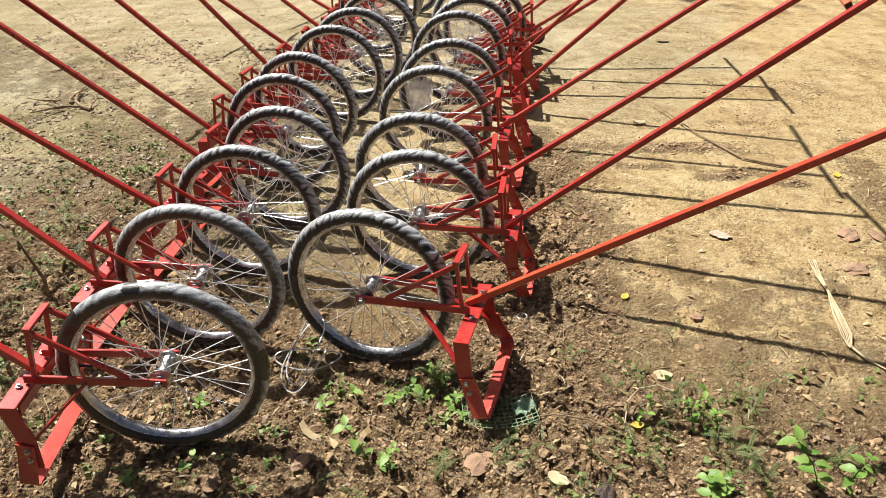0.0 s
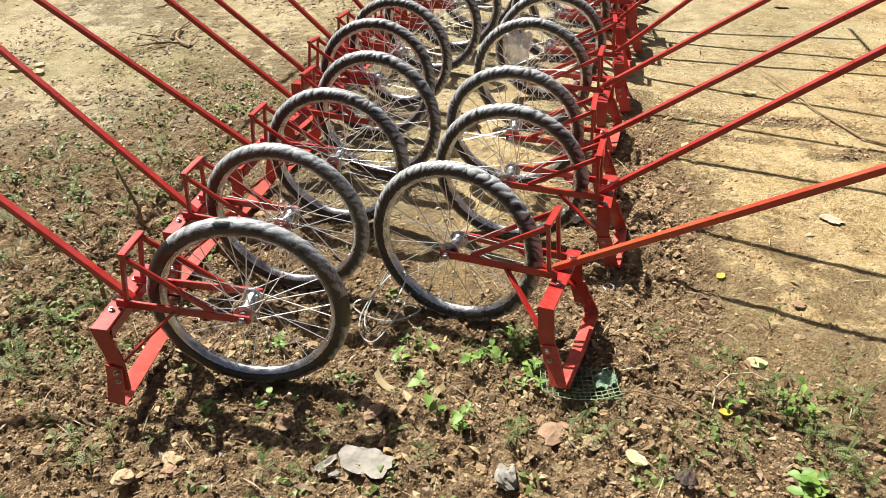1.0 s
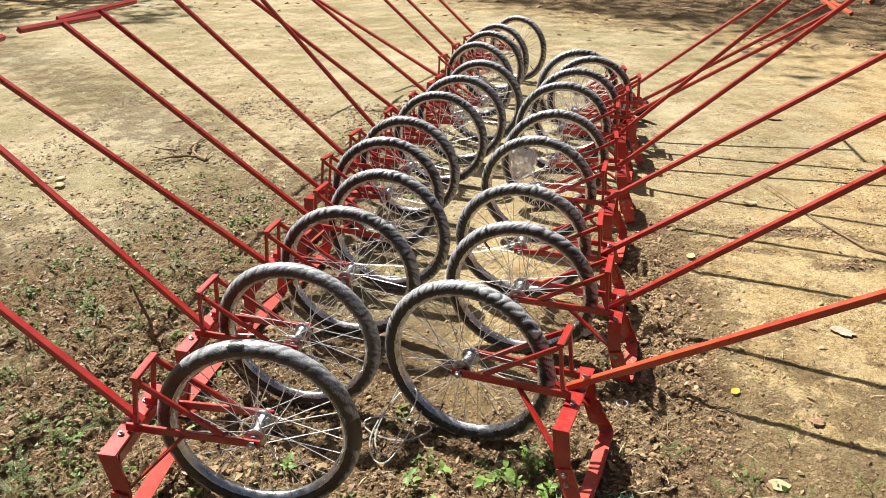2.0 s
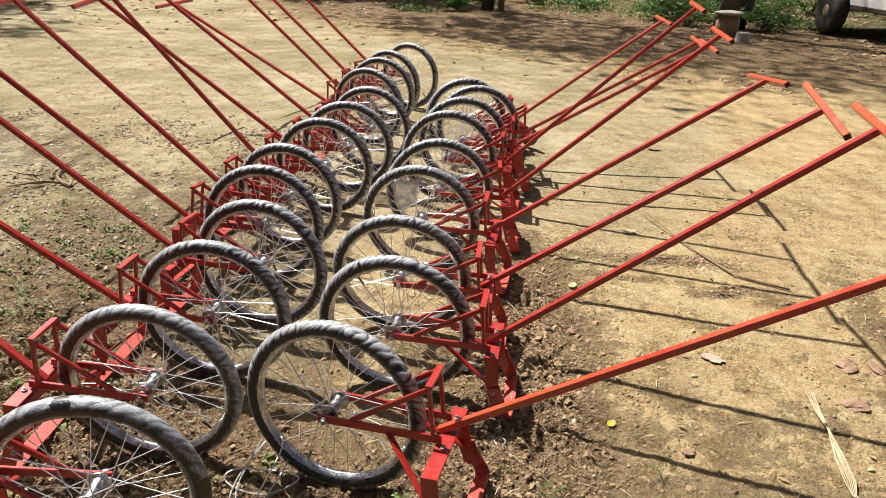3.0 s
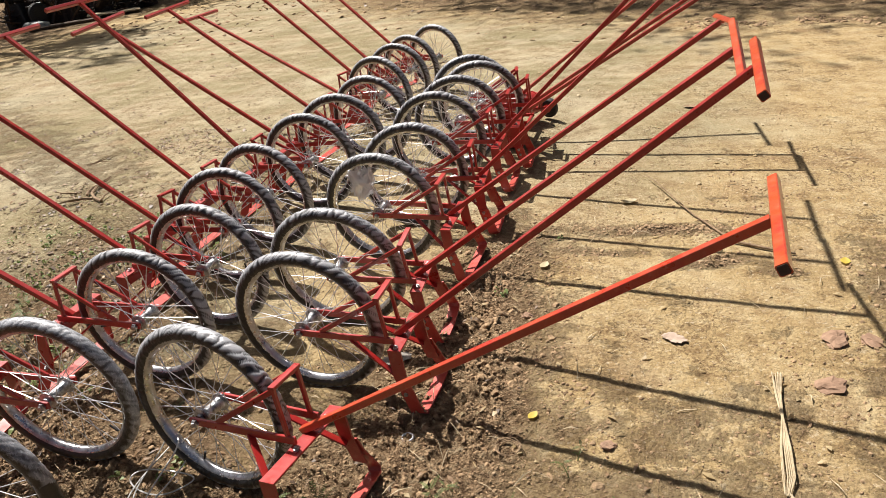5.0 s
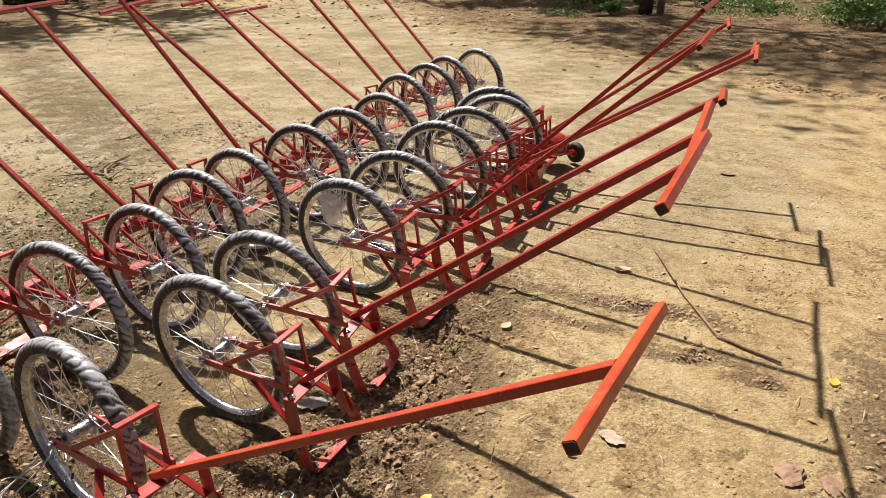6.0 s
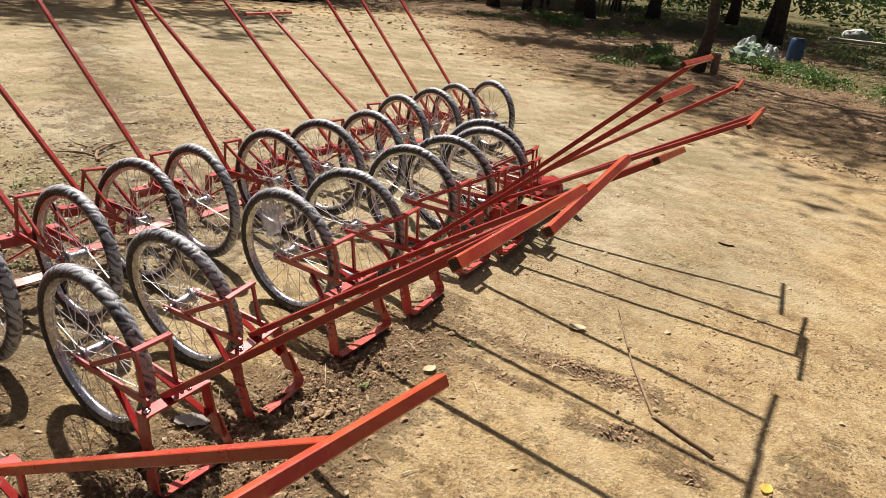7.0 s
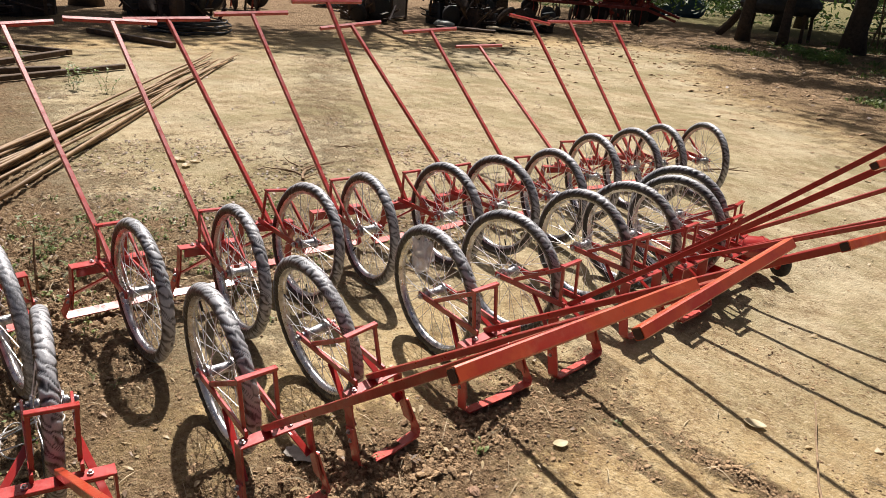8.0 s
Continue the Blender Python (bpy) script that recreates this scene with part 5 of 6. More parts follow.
LEAVES = [leaf_mesh("leaf", WEED, 0.034, 0.023), leaf_mesh("leaf", WEED, 0.022, 0.014), leaf_mesh("leaf", WEED_DULL, 0.026, 0.016), leaf_mesh("leaf", WEED, 0.046, 0.030)]
FERNS = [fern_mesh("feathery_leaf", WEED_DULL, 0.056, 8, 0.0095), fern_mesh("feathery_leaf", WEED_DULL, 0.050, 7, 0.0090), fern_mesh("feathery_leaf", WEED_DULL, 0.070, 9, 0.0085)]
STEM = leaf_material("green_stem", (0.10, 0.15, 0.04), (0.16, 0.22, 0.07), False)


def weed(x, y, tall, pairs, leaf=0, spread=1.0, stems=1, label="small fresh green weed in the soil"):
    """Stems with leaves in pairs. leaf 0 to 3: pointed leaves; 4 to 6: feathery ones."""
    q = random.Random(int(x * 1000) * 31 + int(y * 777))
    ob = thing("weed", label, "weed", at_ground(x, y), "weeds in the loose soil")
    for st in range(stems):
        dx, dy = q.gauss(0, 0.011 * stems), q.gauss(0, 0.011 * stems)
        lx, ly = q.gauss(0, 0.35) * tall, q.gauss(0, 0.35) * tall
        top = tall * q.uniform(0.5, 1.15)
        pts = [Vector((dx + lx * t * t, dy + ly * t * t, top * t - 0.004)) for t in (0, 0.3, 0.6, 1.0)]
        part("stem", tube(bmesh.new(), pts, 0.0016, 5, False, [1.2, 1, 0.8, 0.5]), STEM, ob)
        for k in range(pairs):
            t = (k + 1) / pairs
            p = Vector((dx + lx * t * t, dy + ly * t * t, top * t))
            a0 = q.uniform(0, 360)
            for h in range(2 if k < pairs - 1 else 3):
                f = 0.82 * spread * q.uniform(0.5, 1.3) * (1.0 if k else 0.8)
                me = FERNS[(leaf - 4 + q.randint(0, 1)) % 3] if leaf > 3 else LEAVES[leaf if q.random() < 0.75 else 1]
                part("leaf", me, None, ob, m=Matrix.Translation(p) @ pose(0, 0, 0, q.uniform(-18, 18), q.uniform(-50, 12), a0 + h * (180 if k < pairs - 1 else 120) + q.uniform(-30, 30)) @ Matrix.Diagonal((f, f * q.uniform(0.8, 1.1), f, 1)))
    return ob


CLUMP = "spreading clump of green weeds in the soil"
UNDER = "leafy clump of green weeds under the wheel"
DUSTY = "low dusty green weed beside the handles"
FEATHERY = "low feathery green weed in the soil"
weed(1.165, -0.322, 0.17, 5, 0, 1.4, 2, "tall leafy green weed at the yard's near edge")
weed(0.933, -0.378, 0.06, 3, 0, 1.2, 3)
weed(1.150, -0.260, 0.07, 3, 4, 0.9, 3, FEATHERY)
weed(0.096, -0.416, 0.090, 4, 0, 1.05, 2, "upright fresh green weed in the soil")
weed(0.132, -0.400, 0.05, 3, 1, 1.0, 2)
weed(-0.059, -0.225, 0.05, 2, 3, 0.75, 2)
for x, y, tall, pairs, leaf, spread, stems in ((0.830, -0.140, 0.06, 3, 0, 0.75, 4), (0.868, -0.175, 0.045, 3, 1, 1.1, 5), (0.845, -0.090, 0.05, 2, 5, 0.9, 4), (0.780, -0.065, 0.05, 2, 4, 0.9, 4), (0.735, -0.020, 0.035, 2, 5, 0.8, 3)):
    weed(x, y, tall, pairs, leaf, spread, stems, CLUMP)
for x, y, tall, pairs, leaf, spread, stems in ((0.150, -0.150, 0.07, 3, 0, 0.95, 4), (0.195, -0.185, 0.05, 3, 1, 1.1, 4), (0.225, -0.120, 0.07, 3, 5, 1.0, 4), (0.110, -0.110, 0.06, 2, 4, 0.9, 4), (0.185, -0.075, 0.06, 3, 0, 0.8, 3), (0.250, -0.200, 0.04, 2, 1, 1.0, 3)):
    weed(x, y, tall, pairs, leaf, spread, stems, UNDER)
weed(-0.418, -0.285, 0.05, 3, 0, 0.85, 2, "fresh green weed growing inside the wheel's shade")
weed(-0.441, -0.455, 0.035, 2, 0, 0.85, 3)
for x, y, tall, leaf, spread, stems in ((-0.487, -0.560, 0.04, 4, 0.8, 3), (-0.712, -0.720, 0.05, 6, 0.9, 4), (0.236, -0.463, 0.045, 4, 0.8, 4), (0.330, -0.330, 0.03, 5, 0.7, 4), (0.395, -0.315, 0.04, 6, 0.7, 4), (0.455, -0.290, 0.03, 5, 0.7, 3), (0.730, -0.325, 0.05, 4, 0.9, 4), (0.631, -0.250, 0.03, 5, 0.7, 3), (0.929, -0.224, 0.04, 5, 0.9, 4), (0.953, -0.298, 0.06, 4, 0.9, 4), (1.016, -0.077, 0.06, 6, 1.0, 5), (1.060, -0.020, 0.05, 5, 0.9, 3), (0.591, 0.067, 0.035, 4, 0.8, 2), (0.878, 0.188, 0.04, 4, 0.7, 2), (1.020, -0.350, 0.05, 4, 0.9, 4), (-0.264, -0.690, 0.04, 4, 0.8, 3), (-0.190, -0.640, 0.03, 5, 0.7, 3), (0.020, -0.510, 0.03, 5, 0.7, 3), (-0.330, -0.560, 0.03, 6, 0.7, 2), (-0.620, -0.640, 0.04, 5, 0.8, 3), (0.560, -0.385, 0.03, 5, 0.7, 3), (-0.380, 0.210, 0.03, 4, 0.6, 2), (-0.900, 0.330, 0.04, 4, 0.7, 2), (-0.760, 0.520, 0.03, 5, 0.7, 2)):
    weed(x, y, tall, 2, leaf, spread, stems, FEATHERY)
for x, y, tall, leaf, spread, stems in ((-1.851, 0.300, 0.07, 2, 1.0, 4), (-1.790, 0.360, 0.06, 4, 1.0, 4), (-1.507, 0.216, 0.06, 5, 1.1, 5), (-1.413, 0.590, 0.06, 4, 0.9, 4), (-1.309, 0.245, 0.05, 6, 1.0, 4), (-1.194, -0.339, 0.07, 4, 1.1, 5), (-1.120, -0.300, 0.06, 2, 1.0, 4), (-1.054, -0.328, 0.06, 5, 1.0, 4), (-1.112, -0.495, 0.06, 4, 1.2, 5), (-1.000, -0.560, 0.05, 6, 1.0, 4), (-1.640, 0.000, 0.06, 5, 1.0, 4), (-1.330, 0.050, 0.05, 4, 0.9, 3), (-1.500, 0.700, 0.04, 5, 0.8, 3), (-1.900, 0.500, 0.05, 2, 1.0, 3), (-1.450, -0.100, 0.05, 5, 1.0, 4), (-1.720, 0.450, 0.05, 6, 0.9, 3), (-0.930, -0.450, 0.04, 5, 0.8, 3), (-1.250, 0.420, 0.04, 4, 0.8, 3)):
    weed(x, y, tall, 3, leaf, spread, stems, DUSTY)
for x, y, tall in ((-5.10, 1.45, 0.24), (-5.35, 1.20, 0.18), (-6.50, 1.00, 0.28), (-5.80, 1.30, 0.22)):
    weed(x, y, tall, 6, 2, 1.5, 4, "thin dry weed beside old timber")


def bush(x, y, rx, h, leaves, seed, label):
    q = random.Random(seed)
    ob = thing("bush", label, "bush", at_ground(x, y), "green bushes under the trees")
    for k in range(5):
        a = q.uniform(0, 6.283)
        part("stem", tube(bmesh.new(), [(0, 0, 0), (0.3 * rx * math.cos(a), 0.3 * rx * math.sin(a), h * 0.5), (0.6 * rx * math.cos(a), 0.6 * rx * math.sin(a), h * 0.85)], 0.012, 5, False, [1, 0.7, 0.4]), STICK, ob)
    bm = bmesh.new()
    leaf_cloud(bm, (0, 0, h * 0.52), (rx, rx, h * 0.42), int(leaves * 1.7), 0.038, q)
    part("leaves", bm, BUSH, ob)
    return ob


BUSH = leaf_material("bush_leaves", (0.06, 0.125, 0.025), (0.14, 0.22, 0.06))
bush(2.55, 10.3, 0.55, 0.55, 900, 1, "bright green leafy bush by the thick tree")
bush(2.15, 10.9, 0.45, 0.40, 600, 2, "bright green leafy bush by the thick tree")
bush(2.80, 11.2, 0.50, 0.50, 700, 3, "bright green leafy bush by the thick tree")
bush(4.60, 13.6, 0.60, 0.40, 700, 4, "dark green leafy bush beyond the van")
bush(5.60, 14.2, 0.60, 0.45, 700, 5, "dark green leafy bush beyond the van")
bush(2.20, 22.0, 0.9, 0.9, 900, 6, "green bush in the grass")
bush(4.00, 24.0, 1.0, 0.9, 900, 7, "green bush in the grass")
bush(6.20, 23.0, 1.0, 1.0, 900, 8, "green bush in the grass")
bush(-4.80, 15.4, 0.5, 0.35, 500, 9, "low green bush at the yard's edge")
bush(-5.60, 16.4, 0.5, 0.35, 500, 10, "low green bush at the yard's edge")
bush(-0.9, 12.3, 0.35, 0.30, 350, 11, "low green bush around the slim tree")
bush(-1.2, 10.9, 0.30, 0.22, 300, 12, "low green bush around the slim tree")
bush(-0.10, 12.6, 0.35, 0.25, 420, 15, "low sunlit green weed by the slim tree")
bush(0.55, 13.0, 0.35, 0.25, 420, 16, "low sunlit green weed beside the sacks")
bush(0.95, 12.0, 0.40, 0.22, 420, 17, "low sunlit green weed beside the sacks")
bush(-1.7, 12.6, 0.40, 0.25, 420, 18, "low sunlit green weed by the slim tree")
bush(3.70, 10.1, 0.45, 0.35, 500, 19, "green leafy bush beside the van")
bush(3.95, 10.9, 0.45, 0.40, 500, 20, "green leafy bush beside the van")
woods = bmesh.new()
q = random.Random(77)
for k in range(60):
    a = math.radians(-60 + 2.6 * k)
    d = q.uniform(38, 50)
    leaf_cloud(woods, (d * math.sin(a) - 2, d * math.cos(a), q.uniform(1.0, 4.5)), (3.2, 3.2, q.uniform(1.5, 3.5)), 300, 0.24, q)
for k in range(44):
    a = math.radians(-62 + 3.0 * k)
    d = q.uniform(30, 36)
    leaf_cloud(woods, (d * math.sin(a) - 3, d * math.cos(a), q.uniform(0.3, 1.4)), (2.4, 2.4, q.uniform(0.8, 1.6)), 480, 0.13, q)
tagged(new("far_woods", mesh_of("far_woods", woods, CROWN)), "dark green woods far behind the yard", "woods", kind="stuff")


# ---- single small things ----
def flat_leaf(x, y, size, rz, material, label, curl=0.25, name="fallen_leaf"):
    """A curled leaf, or a torn and crumpled scrap with a ragged edge."""
    q = random.Random(int(x * 997) + int(y * 991))
    torn = name != "fallen_leaf"
    bm = bmesh.new()
    n = 10
    rows = []
    for k in range(n):
        t = k / (n - 1)
        w = size * 0.34 * math.sin(math.pi * min(t * 0.92 + 0.05, 1)) ** (0.35 if torn else 0.8)
        w0, w1 = w * q.uniform(0.6, 1.3) if torn else w, w * q.uniform(0.6, 1.3) if torn else w
        row = []
        for f in (-1, -0.5, 0, 0.5, 1):
            yy = f * (w0 if f < 0 else w1)
            z = 0.005 + curl * size * (t - 0.5) ** 2 + abs(f) * curl * w * 0.6 + (q.uniform(0, 0.06) * size if torn else q.uniform(0, 0.02) * size)
            row.append(bm.verts.new((size * (t - 0.5) + (q.uniform(-0.06, 0.06) * size if torn else 0), yy, z)))
        rows.append(row)
    for a, b in zip(rows, rows[1:]):
        for j in range(4):
            bm.faces.new((a[j], a[j + 1], b[j + 1], b[j]))
    return thing(name, label, name.replace("_", " "), at_ground(x, y, rz), bm=bm, material=material, smooth=not torn)


def crumpled(x, y, w, d, rz, material, label, name="paper_scrap", lift=0.10):
    """A flat scrap with a torn outline, folded and crumpled."""
    q = random.Random(int(x * 1013) + int(y * 1009))
    bm = bmesh.new()
    nu, nv = 9, 6
    fold = [(q.uniform(0, 6.283), q.uniform(3, 6), q.uniform(0, 6.283)) for _ in range(4)]
    rows = []
    for i in range(nu):
        row = []
        for j in range(nv):
            u, v = 2 * i / (nu - 1) - 1, 2 * j / (nv - 1) - 1
            edge = max(abs(u), abs(v))
            k = 1 - (0.30 * q.random() if edge == 1 else 0) - 0.22 * (u * v) ** 2
            z = sum(abs(math.sin(f * (u * math.cos(a) + 0.6 * v * math.sin(a)) + p)) for a, f, p in fold) / 4 + q.uniform(-0.12, 0.12)
            row.append(bm.verts.new((u * k * w / 2, v * k * d / 2, 0.004 + lift * d * z)))
        rows.append(row)
    for a, b in zip(rows, rows[1:]):
        for j in range(nv - 1):
            bm.faces.new((a[j], a[j + 1], b[j + 1], b[j]))
    return thing(name, label, name.replace("_", " "), at_ground(x, y, rz) @ pose(0, 0, 0.012 * near_dug(x, y)), bm=bm, material=material)


flat_leaf(0.743, 0.370, 0.036, 60, YELLOW, "small yellow fallen leaf on the soil")
flat_leaf(0.531, -0.389, 0.055, -30, PALE_LEAF, "pale green-yellow fallen leaf on the soil")
flat_leaf(1.706, 1.355, 0.048, 80, YELLOW, "small yellow fallen leaf on the yard")
flat_leaf(0.925, 1.870, 0.070, 25, PALE_LEAF, "pale dry curled leaf on the yard", 0.4)
flat_leaf(0.636, 1.236, 0.050, 70, PALE_LEAF, "pale dry curled leaf on the yard", 0.4)
crumpled(1.122, 0.800, 0.085, 0.055, -30, CARD, "crumpled pale paper scrap on the yard")
for cx, cy, turn, ln in ((-0.080, -0.335, -32, 0.135), (0.030, -0.330, 48, 0.060)):
    bm = bmesh.new()
    plate_strip(bm, [(0.010 * math.sin(6 * t), ln * (t - 0.5), 0.006 + 0.020 * (2 * t - 1) ** 2) for t in (0, 0.17, 0.33, 0.5, 0.67, 0.83, 1)], 0.017, 0.002, 0.3)
    thing("husk_strip", "curved strip of dry pale husk on the soil", "husk strip", at_ground(cx, cy, turn + 90), bm=bm, material=DRY)
crumpled(-0.060, -0.575, 0.150, 0.085, -8, PAPER, "crumpled pale cement paper scrap on the soil")
crumpled(-0.150, -0.600, 0.070, 0.022, 60, PAPER, "torn pale cement paper strip on the soil")
flat_leaf(0.820, 0.010, 0.060, 10, PALE_LEAF, "round pale dry leaf on the soil", 0.15)
flat_leaf(0.735, -0.190, 0.035, 10, YELLOW, "small yellow fallen leaf on the soil")
flat_leaf(1.216, 3.350, 0.090, 0, STICK, "dark dry leaf scrap on the yard", 0.3)
crumpled(0.260, 0.560, 0.110, 0.070, 30, PAPER, "grey flat paper scrap under the wheel", lift=0.05)


for x, y, sz, rz in ((-2.774, 1.285, 0.10, 20), (-2.70, 1.36, 0.07, 80), (-2.62, 1.27, 0.08, -30), (-2.30, 2.05, 0.06, 30)):
    flat_leaf(x, y, sz, rz, DRY, "pale dry curled leaf on the yard", 0.5)


def stone(x, y, size, seed, material, label, flat=0.45):
    """An angular, half-buried stone."""
    bm = lumpy(bmesh.new(), (0, 0, 0), (size, size * 0.75, size * flat), seed, 14, 9, 0.5)
    thing("stone", label, "stone", at_ground(x, y, seed * 47) @ pose(0, 0, size * flat * 0.35, 0, 8), bm=bm, material=material)


stone(0.340, -0.360, 0.042, 1, STONE, "flat reddish brown stone in the soil", 0.25)
stone(-0.583, -0.751, 0.026, 2, PEBBLE, "pale grey stone in the soil")
stone(-0.508, -0.675, 0.030, 3, PEBBLE, "pale grey stone in the soil")
stone(-0.490, -0.705, 0.022, 4, STONE, "rough brown stone in the soil")
stone(-0.103, -0.425, 0.026, 5, STONE, "rough brown stone in the soil")
stone(-0.135, -0.400, 0.020, 6, STONE, "rough brown stone in the soil")
stone(-0.310, -0.500, 0.026, 7, STONE, "rough brown stone in the soil")
stone(0.420, -0.370, 0.028, 8, PEBBLE, "pale grey stone in the soil")
stone(0.640, -0.420, 0.030, 9, RUST, "dark stone in the soil")
stone(0.252, -0.522, 0.032, 10, PAPER, "white lump of dried cement on soil", 0.6)
stone(-0.132, -0.604, 0.022, 11, PAPER, "white chip of stone on the soil", 0.3)
stone(1.534, 0.616, 0.042, 12, STONE, "flat brown stone on the yard", 0.3)
stone(1.590, 0.848, 0.045, 13, STONE, "flat brown stone on the yard", 0.3)
stone(1.684, 0.850, 0.035, 14, STONE, "flat brown stone on the yard", 0.3)
stone(0.633, 0.891, 0.020, 15, STONE, "dark brown stone on the yard", 0.5)
stone(0.958, 0.287, 0.022, 16, STONE, "dark brown stone on the yard", 0.4)

# twig across the right-hand shadows
twig = [(0.990, 2.160, 0.022), (1.040, 2.050, 0.030), (1.085, 1.950, 0.026), (1.190, 1.742, 0.012), (1.257, 1.631, 0.010), (1.339, 1.486, 0.009), (1.443, 1.438, 0.009), (1.550, 1.395, 0.008)]
thing("twig", "long thin bent dry twig on the yard", "twig", pose(0, 0, 0), bm=tube(bmesh.new(), [(x, y, z + ground_z(x, y)) for x, y, z in twig], 0.006, 7, False, [0.3, 0.4, 0.5, 0.6, 0.8, 1.0, 1.0, 0.7]), material=STICK, smooth=True)
# bunch of pale split fibre
straw = thing("fibre_bunch", "knotted bunch of pale split palm fibre", "fibre", pose(0, 0, 0))
q = random.Random(5)
spine = [Vector(p) for p in ((1.405, 0.65, 0), (1.395, 0.55, 0), (1.392, 0.45, 0), (1.390, 0.34, 0), (1.386, 0.24, 0), (1.372, 0.18, 0))]
for k in range(8):
    w = [0.026, 0.012, 0.003, 0.022, 0.026, 0.010]
    o = q.uniform(-1, 1)
    pts = [p + Vector((o * w[i], 0, 0.008 + ground_z(p.x, p.y) + 0.006 * q.random() + (0.006 if i == 2 else 0))) for i, p in enumerate(spine)]
    part("strand", tube(bmesh.new(), pts, 0.0019, 5, False, [0.7, 1, 1, 1, 0.8, 0.5]), PALE_WOOD, straw)
part("strand", tube(bmesh.new(), [on(1.375, 0.19, 0.008), on(1.405, 0.14, 0.008), on(1.47, 0.08, 0.006)], 0.005, 5, False, [1, 0.8, 0.4]), PALE_WOOD, straw)
# rings and wires
bm = bmesh.new()
tube(bm, [(0.016 * math.cos(2 * math.pi * k / 20), 0.016 * math.sin(2 * math.pi * k / 20), 0) for k in range(20)], 0.004, 7, True)
thing("washer", "bright steel ring lying on the soil", "ring", at_ground(0.415, 0.226) @ pose(0, 0, 0.006), bm=bm, material=CHROME, smooth=True)
ring = thing("wire_ring", "coil of rusty wire lying on soil", "wire", at_ground(0.703, 0.225))
for k in range(3):
    bm = bmesh.new()
    tube(bm, [((0.027 + 0.004 * k) * math.cos(2 * math.pi * j / 26), (0.027 + 0.003 * k) * math.sin(2 * math.pi * j / 26), 0.005 + 0.004 * k + 0.002 * math.sin(j + k)) for j in range(26)], 0.0013, 5, True)
    part("turn", bm, STICK, ring)
loop = thing("wire_loop", "loose loop of pale wire between the wheels", "wire", at_ground(-0.20, -0.06))
q = random.Random(9)
for a, b, tilt in ((0.060, 0.130, 0.05), (0.048, 0.10, 0.10), (0.10, 0.035, 0.02)):
    pts = []
    for j in range(30):
        t = 2 * math.pi * j / 30
        pts.append((a * math.cos(t) + 0.006 * math.sin(3 * t), b * math.sin(t) + 0.008 * math.cos(2 * t), 0.012 + tilt * (0.5 + 0.5 * math.sin(t + 0.6))))
    part("turn", tube(bmesh.new(), pts, 0.0022, 5, True), WIRE, loop)
# green wire netting
net = thing("wire_netting", "scrap of green plastic wire netting", "netting", at_ground(0.375, -0.212, 12) @ Matrix.Diagonal((0.76, 0.95, 0.85, 1)))
wx, wy = 15, 8


def net_z(u, v):
    return 0.012 + 0.030 * (2 * u - 1) ** 2 + 0.035 * v * v


for i in range(wx):
    u = i / (wx - 1)
    part("wire", tube(bmesh.new(), [(0.25 * (u - 0.5), 0.13 * (k / 5 - 0.5), net_z(u, 1 - k / 5)) for k in range(6)], 0.0012, 4), GREEN_WIRE, net)
for j in range(wy):
    v = j / (wy - 1)
    part("wire", tube(bmesh.new(), [(0.25 * (k / 9 - 0.5), 0.13 * (0.5 - v), net_z(k / 9, v) + 0.001) for k in range(10)], 0.0012, 4), GREEN_WIRE, net)
crumpled(0.440, -0.190, 0.075, 0.060, 50, SACK_GREEN, "torn green plastic scrap on the netting", "plastic_scrap", 0.5)
# dry stalks standing by the left-hand handles
for x, y, h, lx in ((-1.20, 0.17, 0.22, -0.05), (-1.06, -0.21, 0.16, -0.06)):
    thing("dry_stalk", "dark dry stalk standing in the soil", "stalk", at_ground(x, y), bm=tube(bmesh.new(), [(0, 0, -0.01), (0.01, 0, h * 0.4), (lx * 0.5, 0.01, h * 0.75), (lx, 0.02, h)], 0.006, 6, False, [1.2, 1, 0.8, 0.5]), material=STICK)
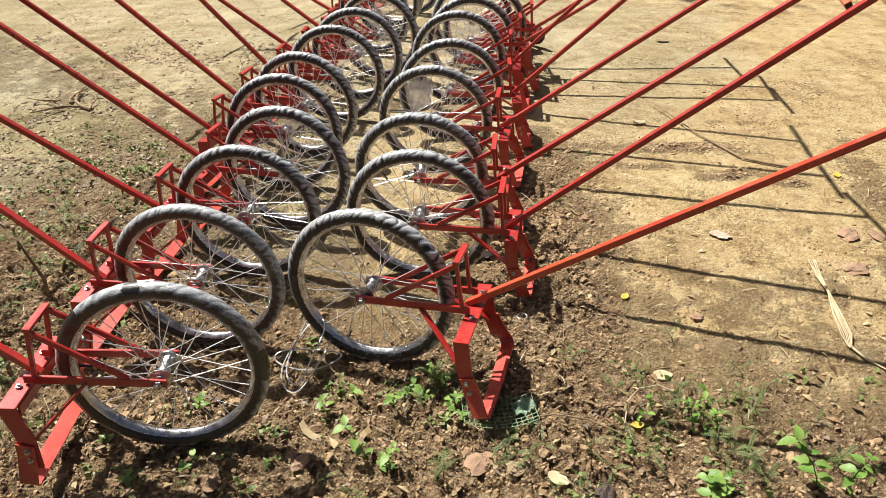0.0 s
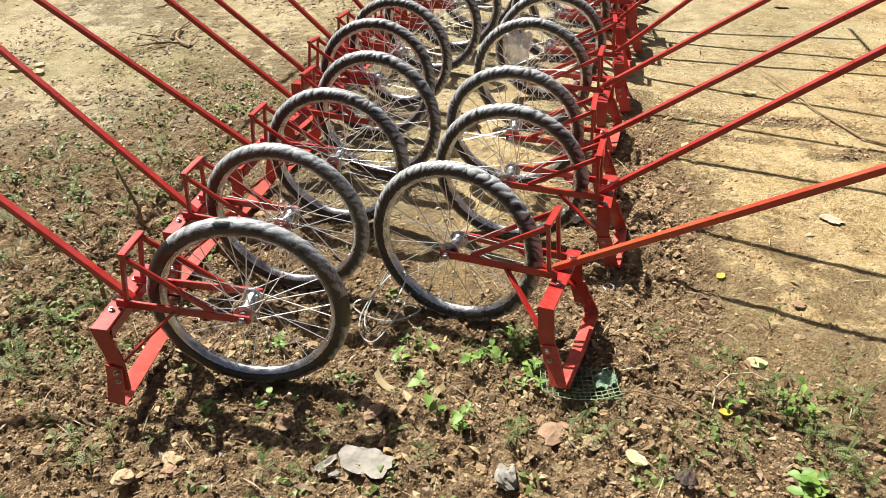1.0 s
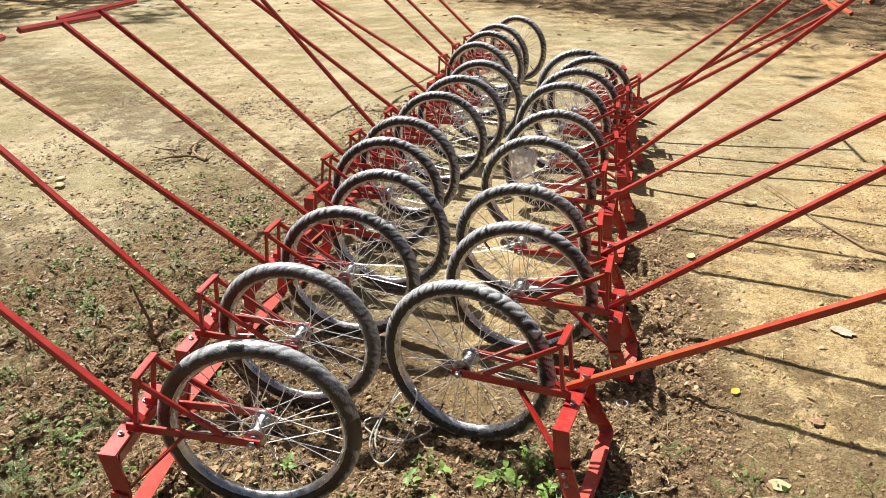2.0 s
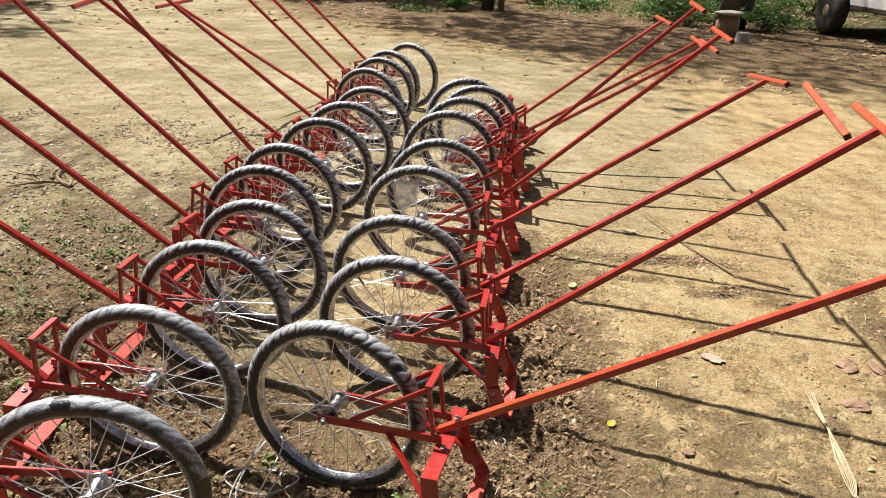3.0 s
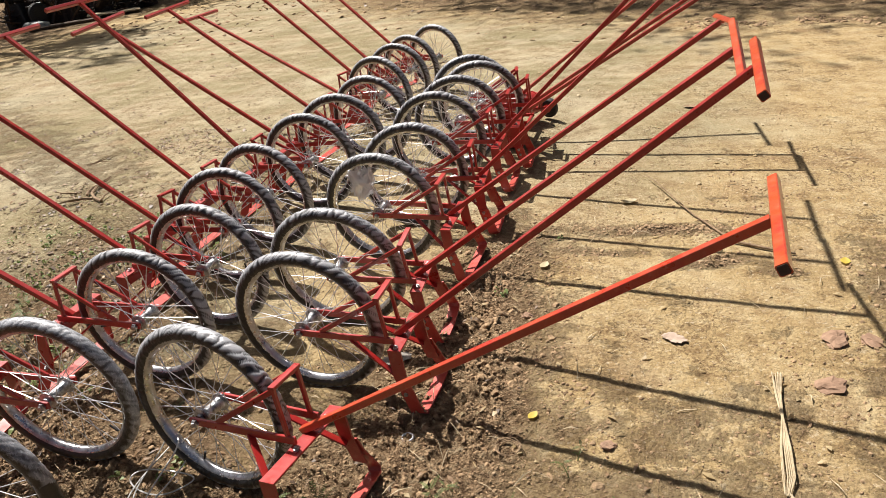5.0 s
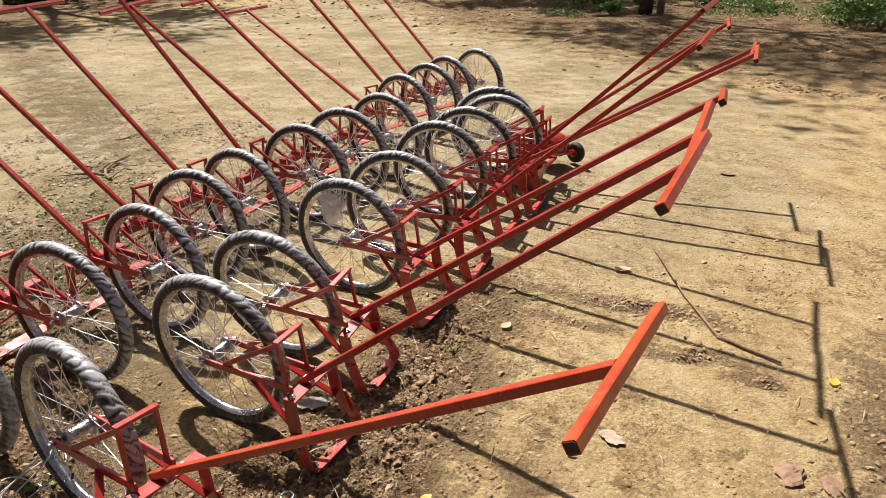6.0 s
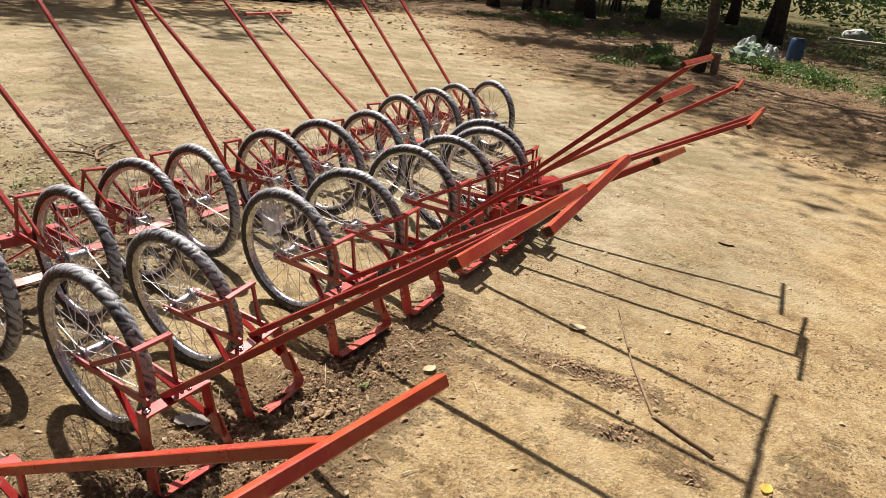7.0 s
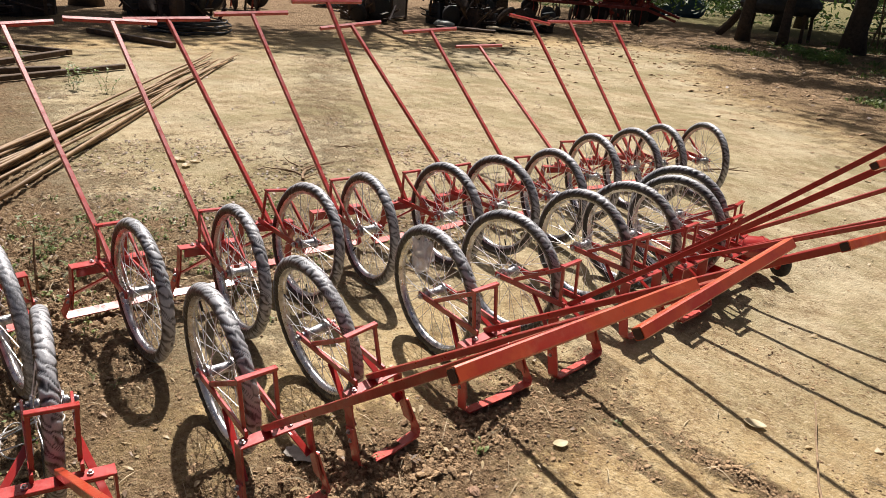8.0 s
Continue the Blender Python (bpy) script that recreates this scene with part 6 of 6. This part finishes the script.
# creeping stalk in the near soil
vine = [(0.42, -0.26, 0.012), (0.45, -0.23, 0.02), (0.52, -0.205, 0.022), (0.60, -0.21, 0.02), (0.68, -0.225, 0.014), (0.73, -0.25, 0.012)]
thing("creeping_stalk", "dry pale creeping stalk on the soil", "stalk", pose(0, 0, 0), bm=tube(bmesh.new(), [(x, y, z + ground_z(x, y)) for x, y, z in vine], 0.0022, 6), material=STICK)
vine = [(0.70, -0.20, 0.01), (0.71, -0.14, 0.03), (0.74, -0.10, 0.045), (0.79, -0.09, 0.05), (0.83, -0.10, 0.045)]
thing("creeping_stalk", "dry pale creeping stalk on the soil", "stalk", pose(0, 0, 0), bm=tube(bmesh.new(), [(x, y, z + ground_z(x, y)) for x, y, z in vine], 0.0018, 6), material=PALE_WOOD)
# dry branches in the left-hand yard
q = random.Random(4)
for cx, cy, turn, size in ((-2.05, 1.80, 155, 1.0), (-2.72, 2.42, 40, 0.45), (-0.95, 4.6, 80, 0.8)):
    ob = thing("dry_branch", "gnarled dry forked branch on the yard", "branch", at_ground(cx, cy, turn))
    for x0, y0, ang, ln, rad in ((0, 0, 0, 0.46, 0.011), (0.10, 0.01, 38, 0.26, 0.008), (0.20, 0.0, -34, 0.24, 0.008), (0.30, 0.02, 30, 0.17, 0.006), (0.02, 0.0, -60, 0.14, 0.006), (0.16, 0.06, 70, 0.13, 0.005)):
        p, a, pts = Vector((x0, y0, 0.012)), math.radians(ang), []
        for k in range(6):
            pts.append(p.copy() * size)
            p = p + Vector((math.cos(a), math.sin(a), 0.10 if ang else 0.03)) * ln / 5
            a += q.uniform(-0.5, 0.5)
        part("fork", tube(bmesh.new(), pts, rad * size, 6, False, [1, 0.92, 0.8, 0.66, 0.5, 0.3]), STICK, ob)
# crumpled clear bag caught in the spokes of the fourth wheel
q = random.Random(14)
bm = lumpy(bmesh.new(), (0, 0, 0), (0.046, 0.020, 0.062), 61, 26, 18, 0.75, False)
thing("plastic_bag", "crumpled clear plastic bag caught in spokes", "plastic bag", pose(-0.076, 1.215, 0.375, 0, 20, 0), bm=bm, material=BAG, smooth=True)
